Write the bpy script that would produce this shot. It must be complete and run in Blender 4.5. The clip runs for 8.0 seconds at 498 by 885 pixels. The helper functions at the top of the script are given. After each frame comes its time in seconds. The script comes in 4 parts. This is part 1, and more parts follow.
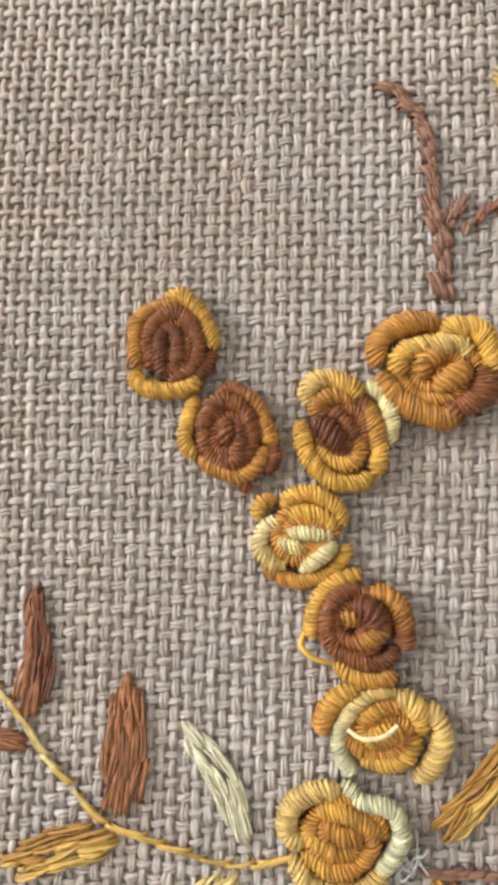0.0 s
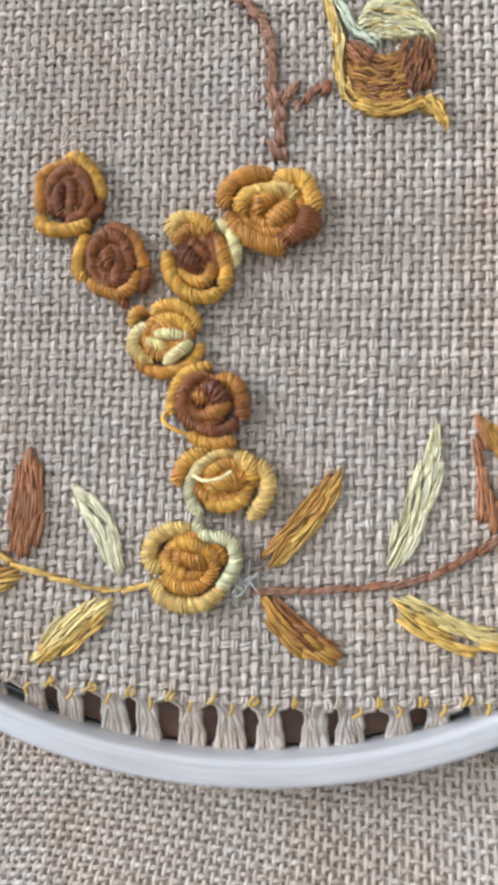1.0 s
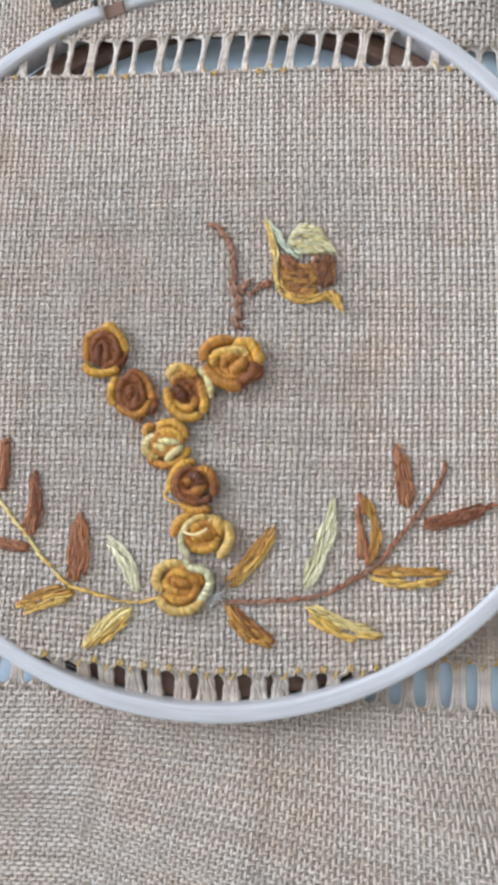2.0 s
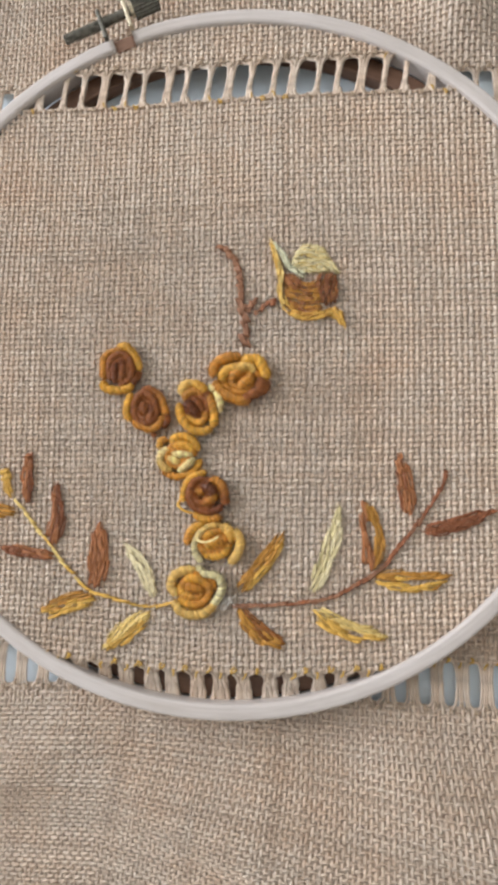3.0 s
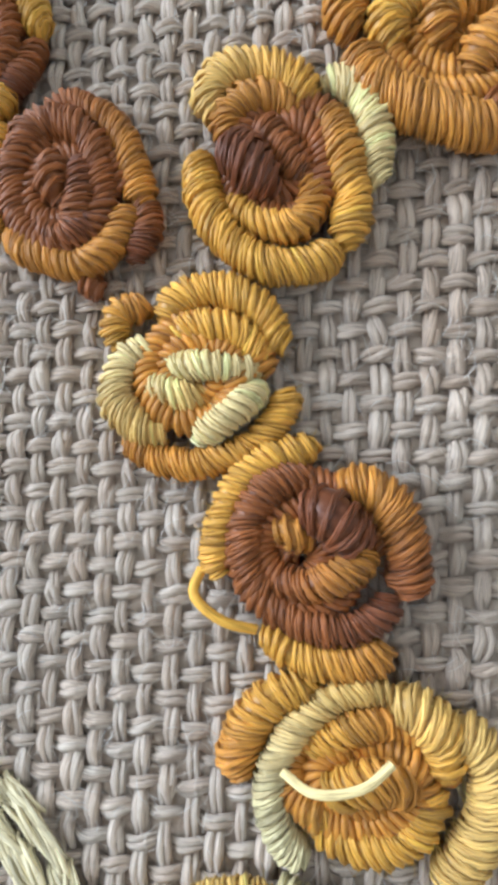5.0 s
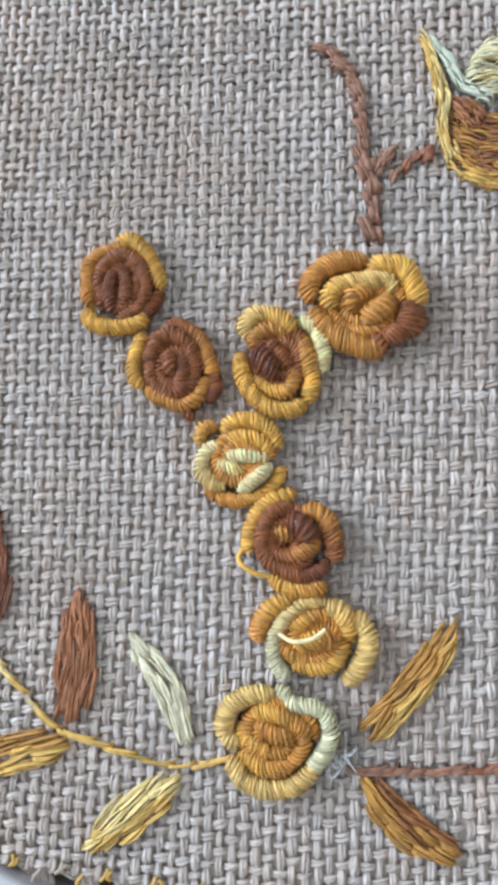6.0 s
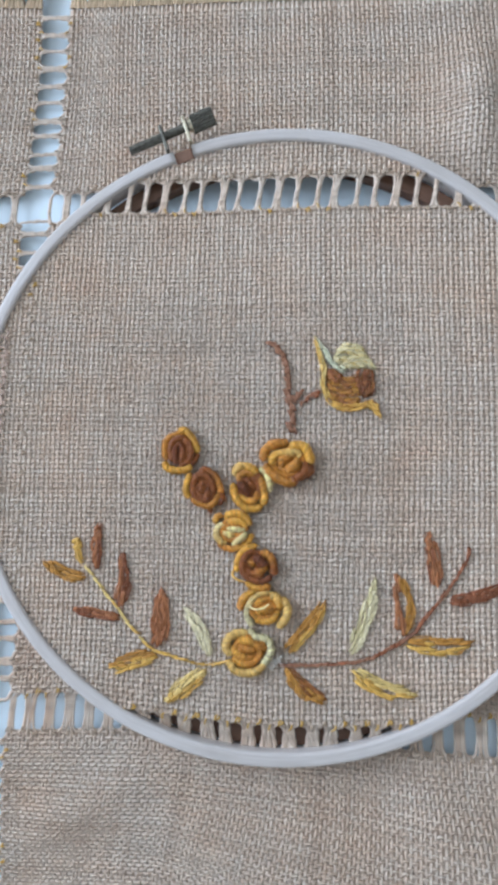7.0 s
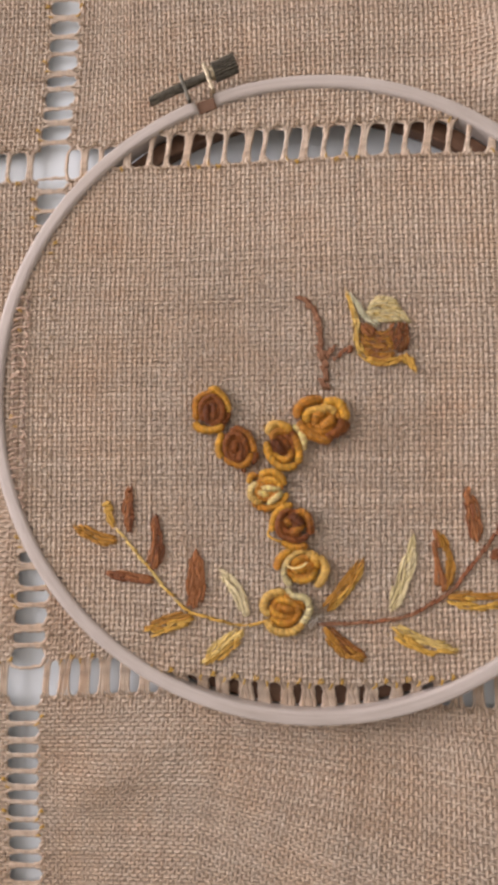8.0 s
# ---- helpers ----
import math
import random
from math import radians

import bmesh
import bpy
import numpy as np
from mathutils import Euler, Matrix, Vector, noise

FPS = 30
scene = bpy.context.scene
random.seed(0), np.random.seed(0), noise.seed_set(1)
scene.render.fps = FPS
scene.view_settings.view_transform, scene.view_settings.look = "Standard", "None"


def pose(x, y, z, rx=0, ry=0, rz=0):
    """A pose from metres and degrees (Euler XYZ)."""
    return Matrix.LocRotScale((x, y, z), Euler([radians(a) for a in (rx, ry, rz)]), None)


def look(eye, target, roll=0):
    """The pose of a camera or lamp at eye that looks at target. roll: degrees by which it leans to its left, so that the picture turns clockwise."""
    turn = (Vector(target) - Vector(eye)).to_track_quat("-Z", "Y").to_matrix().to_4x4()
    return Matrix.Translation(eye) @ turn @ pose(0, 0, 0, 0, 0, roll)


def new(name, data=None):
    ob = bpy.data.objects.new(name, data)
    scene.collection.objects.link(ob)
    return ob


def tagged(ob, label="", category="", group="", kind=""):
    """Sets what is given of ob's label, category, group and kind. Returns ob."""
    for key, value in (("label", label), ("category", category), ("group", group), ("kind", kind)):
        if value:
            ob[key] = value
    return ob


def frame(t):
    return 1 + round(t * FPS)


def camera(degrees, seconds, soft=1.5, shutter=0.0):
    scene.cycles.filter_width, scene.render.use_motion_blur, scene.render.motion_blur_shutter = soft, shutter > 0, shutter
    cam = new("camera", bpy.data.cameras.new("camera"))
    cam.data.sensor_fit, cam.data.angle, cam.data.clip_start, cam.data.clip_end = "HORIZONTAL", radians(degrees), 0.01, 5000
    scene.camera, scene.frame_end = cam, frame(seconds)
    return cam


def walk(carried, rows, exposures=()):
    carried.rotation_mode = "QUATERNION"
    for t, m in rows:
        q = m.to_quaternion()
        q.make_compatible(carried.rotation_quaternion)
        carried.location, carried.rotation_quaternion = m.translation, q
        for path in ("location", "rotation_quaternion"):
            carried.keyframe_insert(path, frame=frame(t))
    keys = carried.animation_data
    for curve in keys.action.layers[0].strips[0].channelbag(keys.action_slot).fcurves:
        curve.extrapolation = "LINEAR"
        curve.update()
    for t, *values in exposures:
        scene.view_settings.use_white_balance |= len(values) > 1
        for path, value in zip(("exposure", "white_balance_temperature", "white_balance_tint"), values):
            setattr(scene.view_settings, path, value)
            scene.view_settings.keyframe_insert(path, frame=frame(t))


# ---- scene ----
cam = camera(44.0, 8.0, 4.5)
PATH = [
    (0.0, -0.0108, -0.0231, 0.0732, 4.46, 5.09, 1.43),
    (0.5, -0.0012, -0.0376, 0.0768, 5.08, 4.75, 1.69),
    (1.0, 0.0089, -0.0521, 0.0894, 5.66, 4.48, 1.59),
    (1.5, 0.0118, -0.0477, 0.1121, 6.10, 4.19, 1.61),
    (2.0, 0.0180, -0.0439, 0.1444, 6.52, 3.62, 1.45),
    (2.2, 0.0226, -0.0411, 0.1586, 6.28, 3.74, 1.16),
    (3.3, 0.0198, -0.0417, 0.1415, 6.40, 6.21, 0.82),
    (3.5, 0.0164, -0.0404, 0.1284, 6.24, 6.35, 0.86),
    (4.0, 0.0108, -0.0373, 0.0812, 5.61, 6.48, 0.72),
    (4.3, 0.0088, -0.0323, 0.0603, 5.64, 7.75, 0.71),
    (4.5, 0.0077, -0.0295, 0.0501, 5.65, 8.38, 0.72),
    (4.7, 0.0023, -0.0310, 0.0416, 5.60, 8.21, 0.86),
    (5.0, -0.0034, -0.0354, 0.0356, 5.51, 7.55, 1.09),
    (5.2, -0.0042, -0.0332, 0.0384, 5.65, 7.10, 0.10),
    (6.3, -0.0003, -0.0331, 0.0984, 5.28, 5.13, 1.77),
    (6.5, 0.0037, -0.0308, 0.1151, 5.52, 5.41, 1.86),
    (7.0, 0.0091, -0.0231, 0.1756, 6.58, 5.16, 1.41),
    (7.5, 0.0060, -0.0195, 0.2036, 6.74, 4.56, 1.07),
    (8.0, -0.0019, -0.0295, 0.1722, 4.79, 4.78, 0.20),
]
EXPOSURE = [
    (0.0, 0.4, 5650, 10), (0.5, 0.47, 5350, 8.5), (1.0, 0.53, 5150, 8), (1.5, 0.5, 5050, 8.5), (2.2, 0.4, 5050, 7.5), (3.3, 0.22, 6250, 13), (4.0, 0.28, 6050, 11),
    (4.5, 0.38, 5650, 10), (5.2, 0.48, 5100, 6.5), (6.3, 0.38, 4800, 7.5), (7.0, 0.12, 5050, 7.5), (7.5, -0.03, 5750, 11), (8.0, -0.12, 6800, 24),
]
walk(cam, [(t, pose(x, y, z, rx, ry, rz)) for t, x, y, z, rx, ry, rz in PATH], EXPOSURE)

# ---- light: one window in a plain room, and the sky outside it ----
world = bpy.data.worlds.new("sky")
scene.world = world
world.use_nodes = True
sky = world.node_tree.nodes.new("ShaderNodeTexSky")
sky.sky_type, sky.sun_disc = "NISHITA", False
sky.sun_elevation, sky.sun_rotation = radians(35), radians(-80)
world.node_tree.links.new(sky.outputs[0], world.node_tree.nodes["Background"].inputs[0])
world.node_tree.nodes["Background"].inputs[1].default_value = 0.12
WINDOW_LIGHT = 19.0
lamp = bpy.data.lights.new("window_light", "AREA")
lamp.shape, lamp.size, lamp.size_y, lamp.energy, lamp.color = "RECTANGLE", 0.92, 0.83, WINDOW_LIGHT, (1.0, 0.97, 0.93)
window_light = new("window_light", lamp)
window_light.matrix_world = look((-1.0, 0.35, 0.575), (0.0, 0.35, 0.575))

# ---- materials ----
def material(name):
    m = bpy.data.materials.new(name)
    m.use_nodes = True
    t = m.node_tree
    return m, t, t.nodes["Principled BSDF"]


def node(tree, kind, **inputs):
    n = tree.nodes.new("ShaderNode" + kind)
    for key, value in inputs.items():
        n.inputs[key.replace("_", " ")].default_value = value
    return n


def mix_colour(tree, factor, a, b, blend="MIX"):
    n = tree.nodes.new("ShaderNodeMix")
    n.data_type, n.blend_type = "RGBA", blend
    for socket, value in ((0, factor), (6, a), (7, b)):
        if isinstance(value, bpy.types.NodeSocket):
            tree.links.new(value, n.inputs[socket])
        else:
            n.inputs[socket].default_value = value
    return n.outputs[2]


def ramp(tree, source, stops):
    n = tree.nodes.new("ShaderNodeValToRGB")
    e = n.color_ramp.elements
    while len(e) < len(stops):
        e.new(0.5)
    for s, (at, c) in zip(e, stops):
        s.position, s.color = at, (*c, 1)
    tree.links.new(source, n.inputs[0])
    return n.outputs[0]


def bump(tree, source, strength, distance, normal=None):
    n = node(tree, "Bump", Strength=strength, Distance=distance)
    tree.links.new(source, n.inputs["Height"])
    if normal:
        tree.links.new(normal, n.inputs["Normal"])
    return n.outputs[0]


def fibre_noise(tree, across, along, detail=3.0):
    """Noise drawn out along a yarn: u runs round it, v along it in millimetres."""
    uv = tree.nodes.new("ShaderNodeUVMap")
    uv.uv_map = "yarn"
    m = tree.nodes.new("ShaderNodeMapping")
    m.inputs["Scale"].default_value = (across, along, 1)
    tree.links.new(uv.outputs[0], m.inputs[0])
    n = node(tree, "TexNoise", Scale=1.0, Detail=detail, Roughness=0.6)
    tree.links.new(m.outputs[0], n.inputs["Vector"])
    return n.outputs["Fac"]


def let_through(tree, surface, colour, share):
    """Thin fibres let a share of the light through."""
    see = tree.nodes.new("ShaderNodeBsdfTranslucent")
    tree.links.new(colour, see.inputs["Color"])
    both = tree.nodes.new("ShaderNodeMixShader")
    both.inputs[0].default_value = share
    tree.links.new(surface.outputs[0], both.inputs[1])
    tree.links.new(see.outputs[0], both.inputs[2])
    tree.links.new(both.outputs[0], tree.nodes["Material Output"].inputs["Surface"])


def linen_material():
    m, t, b = material("raw_linen_yarn")
    island = t.nodes.new("ShaderNodeNewGeometry").outputs["Random Per Island"]
    yarn = ramp(t, island, [(0.0, (0.80, 0.685, 0.56)), (0.4, (0.84, 0.735, 0.62)), (1.0, (0.87, 0.79, 0.68))])
    fibres = fibre_noise(t, 17.0, 0.42, 6.0)
    streak = ramp(t, fibres, [(0.34, (0.55, 0.49, 0.43)), (0.5, (0.98, 0.96, 0.94)), (0.66, (1.15, 1.15, 1.14))])
    c = mix_colour(t, 1.0, yarn, streak, "MULTIPLY")
    slub = ramp(t, fibre_noise(t, 0.4, 0.16, 2.0), [(0.35, (0.84, 0.81, 0.78)), (0.6, (1.04, 1.03, 1.02))])
    c = mix_colour(t, 1.0, c, slub, "MULTIPLY")
    place = t.nodes.new("ShaderNodeNewGeometry").outputs["Position"]
    stain = node(t, "TexNoise", Scale=38.0, Detail=4.0, Roughness=0.65)
    t.links.new(place, stain.inputs["Vector"])
    spots = ramp(t, stain.outputs["Fac"], [(0.42, (1, 1, 1)), (0.62, (1.0, 0.93, 0.86)), (0.72, (0.93, 0.8, 0.7))])
    c = mix_colour(t, 0.8, c, spots, "MULTIPLY")
    t.links.new(c, b.inputs["Base Color"])
    b.inputs["Roughness"].default_value = 0.43
    b.inputs["Sheen Weight"].default_value = 0.25
    b.inputs["Sheen Roughness"].default_value = 0.45
    t.links.new(bump(t, fibres, 1.0, 0.00022), b.inputs["Normal"])
    let_through(t, b, c, 0.25)
    return m


def loose_fibre_material():
    """Single pale fibres, half clear."""
    m, t, b = material("loose_linen_fibre")
    island = t.nodes.new("ShaderNodeNewGeometry").outputs["Random Per Island"]
    c = ramp(t, island, [(0.0, (0.78, 0.68, 0.55)), (0.6, (0.88, 0.83, 0.76)), (1.0, (0.93, 0.91, 0.88))])
    t.links.new(c, b.inputs["Base Color"])
    b.inputs["Roughness"].default_value = 0.4
    let_through(t, b, c, 0.5)
    return m


def lining_material():
    """Matted fibres between the yarns."""
    m, t, b = material("matted_linen")
    n = node(t, "TexNoise", Scale=900.0, Detail=4.0, Roughness=0.7)
    t.links.new(t.nodes.new("ShaderNodeNewGeometry").outputs["Position"], n.inputs["Vector"])
    c = ramp(t, n.outputs["Fac"], [(0.3, (0.50, 0.39, 0.29)), (0.5, (0.70, 0.58, 0.46)), (0.7, (0.80, 0.70, 0.58))])
    t.links.new(c, b.inputs["Base Color"])
    b.inputs["Roughness"].default_value = 0.9
    t.links.new(bump(t, n.outputs["Fac"], 0.8, 0.0003), b.inputs["Normal"])
    return m


def sheet_material():
    """The cloth beyond the drawn yarns: the same linen, its weave as fine relief."""
    m, t, b = material("linen_sheet")
    place = t.nodes.new("ShaderNodeNewGeometry").outputs["Position"]
    waves = []
    for turn in ("X", "Y"):
        w = t.nodes.new("ShaderNodeTexWave")
        w.bands_direction = turn
        w.inputs["Scale"].default_value = 1 / 0.00146 / 6.2832 * 1.0
        w.inputs["Distortion"].default_value = 0.6
        t.links.new(place, w.inputs["Vector"])
        waves.append(w.outputs["Fac"])
    mul = t.nodes.new("ShaderNodeMath")
    mul.operation = "MULTIPLY"
    t.links.new(waves[0], mul.inputs[0])
    t.links.new(waves[1], mul.inputs[1])
    c = ramp(t, mul.outputs[0], [(0.0, (0.33, 0.27, 0.22)), (0.5, (0.66, 0.57, 0.48)), (1.0, (0.72, 0.63, 0.54))])
    t.links.new(c, b.inputs["Base Color"])
    b.inputs["Roughness"].default_value = 0.75
    t.links.new(bump(t, mul.outputs[0], 1.0, 0.0005), b.inputs["Normal"])
    return m


def floss_material():
    """Mercerised cotton floss, wound tight: dyed colour, silky fibres along the thread."""
    m, t, b = material("cotton_floss")
    dye = t.nodes.new("ShaderNodeAttribute")
    dye.attribute_name = "dye"
    fibres = fibre_noise(t, 9.0, 0.7, 4.0)
    streak = ramp(t, fibres, [(0.32, (0.66, 0.60, 0.53)), (0.5, (1, 1, 1)), (0.7, (1.25, 1.22, 1.15))])
    c = mix_colour(t, 1.0, dye.outputs["Color"], streak, "MULTIPLY")
    patch = ramp(t, fibre_noise(t, 0.4, 0.12, 2.0), [(0.35, (0.8, 0.74, 0.68)), (0.62, (1.12, 1.1, 1.06))])
    c = mix_colour(t, 1.0, c, patch, "MULTIPLY")
    t.links.new(c, b.inputs["Base Color"])
    b.inputs["Roughness"].default_value = 0.4
    b.inputs["Specular IOR Level"].default_value = 0.42
    b.inputs["Sheen Weight"].default_value = 0.12
    b.inputs["Sheen Roughness"].default_value = 0.4
    t.links.new(bump(t, fibres, 0.8, 0.00012), b.inputs["Normal"])
    let_through(t, b, c, 0.12)
    return m


def strand_material():
    """The same floss laid in long stitches: its fibres run along the stitch."""
    m, t, b = material("cotton_floss_strand")
    dye = t.nodes.new("ShaderNodeAttribute")
    dye.attribute_name = "dye"
    fibres = fibre_noise(t, 8.0, 0.5, 5.0)
    streak = ramp(t, fibres, [(0.3, (0.48, 0.42, 0.36)), (0.5, (1, 1, 1)), (0.75, (1.22, 1.2, 1.12))])
    c = mix_colour(t, 1.0, dye.outputs["Color"], streak, "MULTIPLY")
    t.links.new(c, b.inputs["Base Color"])
    b.inputs["Roughness"].default_value = 0.55
    b.inputs["Specular IOR Level"].default_value = 0.3
    t.links.new(bump(t, fibres, 0.9, 0.00018), b.inputs["Normal"])
    return m


def wood_material(name, light, dark, rough):
    m, t, b = material(name)
    grain = fibre_noise(t, 26.0, 0.06, 5.0)
    c = ramp(t, grain, [(0.3, dark), (0.6, light)])
    blot = ramp(t, fibre_noise(t, 3.0, 0.02, 2.0), [(0.3, (0.9, 0.88, 0.86)), (0.65, (1, 1, 1))])
    c = mix_colour(t, 1.0, c, blot, "MULTIPLY")
    t.links.new(c, b.inputs["Base Color"])
    b.inputs["Roughness"].default_value = rough
    t.links.new(bump(t, grain, 0.25, 0.0002), b.inputs["Normal"])
    return m


def metal_material(name, colour, rough):
    m, t, b = material(name)
    n = node(t, "TexNoise", Scale=900.0, Detail=4.0)
    t.links.new(t.nodes.new("ShaderNodeNewGeometry").outputs["Position"], n.inputs["Vector"])
    c = ramp(t, n.outputs["Fac"], [(0.35, tuple(v * 0.55 for v in colour)), (0.6, colour)])
    t.links.new(c, b.inputs["Base Color"])
    b.inputs["Metallic"].default_value = 1.0
    b.inputs["Roughness"].default_value = rough
    return m


def plain_material(name, light, dark, scale, rough, relief=0.0005):
    m, t, b = material(name)
    n = node(t, "TexNoise", Scale=scale, Detail=6.0, Roughness=0.6)
    t.links.new(t.nodes.new("ShaderNodeNewGeometry").outputs["Position"], n.inputs["Vector"])
    t.links.new(ramp(t, n.outputs["Fac"], [(0.35, dark), (0.65, light)]), b.inputs["Base Color"])
    b.inputs["Roughness"].default_value = rough
    t.links.new(bump(t, n.outputs["Fac"], 0.2, relief), b.inputs["Normal"])
    return m


LINING = lining_material()
LINEN, SHEET, FLOSS, STRAND = linen_material(), sheet_material(), floss_material(), strand_material()
LOOSE_FIBRE = loose_fibre_material()
HOOP_WOOD = wood_material("pale_beech", (0.55, 0.515, 0.49), (0.45, 0.415, 0.385), 0.45)
# hoop wood again, darkened in colour for the shade under the cloth
SHADED_WOOD = wood_material("shaded_beech", (0.21, 0.115, 0.07), (0.15, 0.08, 0.05), 0.6)
STEEL = metal_material("darkened_steel", (0.17, 0.165, 0.14), 0.42)
BRASS = metal_material("pale_brass", (0.78, 0.70, 0.52), 0.33)
TABLE = plain_material("pale_lacquer", (0.76, 0.85, 0.91), (0.71, 0.81, 0.88), 24.0, 0.3)
WALL = plain_material("wall_paint", (0.80, 0.78, 0.74), (0.74, 0.72, 0.68), 3.0, 0.9)
FLOORING = plain_material("floor_oak", (0.32, 0.22, 0.14), (0.22, 0.14, 0.08), 6.0, 0.5)

DYES = {
    "P": (0.91, 0.76, 0.37), "L": (0.79, 0.55, 0.165), "Y": (0.77, 0.44, 0.06), "G": (0.60, 0.28, 0.038),
    "B": (0.31, 0.108, 0.024), "D": (0.21, 0.068, 0.021), "R": (0.31, 0.122, 0.034), "K": (0.20, 0.068, 0.022),
    "W": (0.73, 0.69, 0.41),
    # the duller, loosely laid floss of the sprigs
    "p": (0.82, 0.74, 0.48), "l": (0.75, 0.57, 0.21), "y": (0.67, 0.42, 0.09), "g": (0.48, 0.245, 0.045),
    "b": (0.30, 0.125, 0.035), "r": (0.40, 0.17, 0.068), "k": (0.26, 0.10, 0.044), "d": (0.16, 0.06, 0.02), "m": (0.27, 0.135, 0.075), "w": (0.64, 0.64, 0.45), "c": (0.68, 0.60, 0.33),
}

# ---- mesh tools; lengths of the cloth and its stitches are in millimetres ----
MM = 0.001


def smooth_path(points, step):
    """A Catmull-Rom line through the points, at about even steps."""
    p = np.array(points, float)
    if len(p) == 2:
        p = np.array([p[0], (p[0] + p[1]) / 2, p[1]])
    p = np.vstack([2 * p[0] - p[1], p, 2 * p[-1] - p[-2]])
    s = np.linspace(0, 1, 24, endpoint=False)[:, None]
    line = []
    for a, b, c, d in zip(p[:-3], p[1:-2], p[2:-1], p[3:]):
        line.append(0.5 * (2 * b + (c - a) * s + (2 * a - 5 * b + 4 * c - d) * s**2 + (3 * b - a - 3 * c + d) * s**3))
    line = np.vstack([*line, p[-2:-1]])
    run = np.r_[0, np.cumsum(np.linalg.norm(np.diff(line, axis=0), axis=1))]
    at = np.linspace(0, run[-1], max(4, int(run[-1] / step) + 1))
    return np.stack([np.interp(at, run, line[:, k]) for k in range(line.shape[1])], -1), at


def tube(path, run, wide, high, sides, dye=None, twist=0.0, above=(0.0, 0.0, 1.0)):
    """One yarn along path (n x 3, mm): verts, quads, uv and dye. twist: turns of its fibres for each mm. wide and high: half sizes, per ring or per ring and side."""
    n = len(path)
    way = np.gradient(path, axis=0)
    way /= np.linalg.norm(way, axis=1, keepdims=True) + 1e-9
    side = np.cross(way, above)
    side /= np.linalg.norm(side, axis=1, keepdims=True) + 1e-9
    up = np.cross(side, way)
    a = np.arange(sides) * 2 * np.pi / sides - np.pi / 2
    wide = np.broadcast_to(np.asarray(wide, float).reshape(-1, 1) if np.ndim(wide) < 2 else wide, (n, sides))
    high = np.broadcast_to(np.asarray(high, float).reshape(-1, 1) if np.ndim(high) < 2 else high, (n, sides))
    v = path[:, None] + side[:, None] * (wide * np.cos(a))[..., None] + up[:, None] * (high * np.sin(a))[..., None]
    i, j = np.meshgrid(np.arange(n - 1), np.arange(sides), indexing="ij")
    k = (j + 1) % sides
    q = np.stack([i * sides + j, i * sides + k, (i + 1) * sides + k, (i + 1) * sides + j], -1).reshape(-1, 4)
    uv = np.stack(np.broadcast_arrays((np.arange(sides) / sides)[None] + twist * run[:, None], run[:, None]), -1)
    colour = None if dye is None else np.broadcast_to(np.asarray(dye, float).reshape(-1, 1, 3) if np.ndim(dye) < 3 else dye, (n, sides, 3)).reshape(-1, 3)
    return v.reshape(-1, 3), q, uv.reshape(-1, 2), colour


def yarn_mesh(name, chunks, mat):
    """Joins tubes into one mesh, in metres."""
    verts = np.concatenate([c[0] for c in chunks]) * MM
    shift = np.cumsum([0] + [len(c[0]) for c in chunks[:-1]])
    quads = np.concatenate([c[1] + s for c, s in zip(chunks, shift)]).astype(np.int32)
    uv = np.concatenate([c[2] for c in chunks])
    me = bpy.data.meshes.new(name)
    me.vertices.add(len(verts))
    me.vertices.foreach_set("co", verts.astype(np.float32).ravel())
    me.loops.add(quads.size)
    me.loops.foreach_set("vertex_index", quads.ravel())
    me.polygons.add(len(quads))
    me.polygons.foreach_set("loop_start", np.arange(0, quads.size, 4, dtype=np.int32))
    me.polygons.foreach_set("use_smooth", np.ones(len(quads), bool))
    layer = me.uv_layers.new(name="yarn")
    layer.data.foreach_set("uv", uv[quads.ravel()].astype(np.float32).ravel())
    if chunks[0][3] is not None:
        c = np.concatenate([c[3] for c in chunks])
        dye = me.color_attributes.new("dye", "FLOAT_COLOR", "POINT")
        dye.data.foreach_set("color", np.c_[c, np.ones(len(c))].astype(np.float32).ravel())
    me.update(calc_edges=True)
    me.materials.append(mat)
    return me


def yarn_part(name, chunks, mat, parent, label=""):
    ob = new(name, yarn_mesh(name, chunks, mat))
    ob.parent = parent
    return tagged(ob, label)


def part(name, bm, mat, parent, label="", smooth=False):
    me = bpy.data.meshes.new(name)
    bm.normal_update()
    bm.to_mesh(me)
    bm.free()
    me.materials.append(mat)
    if smooth:
        me.polygons.foreach_set("use_smooth", [True] * len(me.polygons))
    ob = new(name, me)
    ob.parent = parent
    return tagged(ob, label)


def box(bm, low, high, bevel=0.0):
    m = Matrix.LocRotScale([(a + b) / 2 for a, b in zip(low, high)], None, [b - a for a, b in zip(low, high)])
    made = bmesh.ops.create_cube(bm, size=1.0, matrix=m)["verts"]
    if bevel:
        edges = list({e for v in made for e in v.link_edges})
        bmesh.ops.bevel(bm, geom=edges, offset=bevel, segments=3, affect="EDGES", profile=0.5)
    return bm


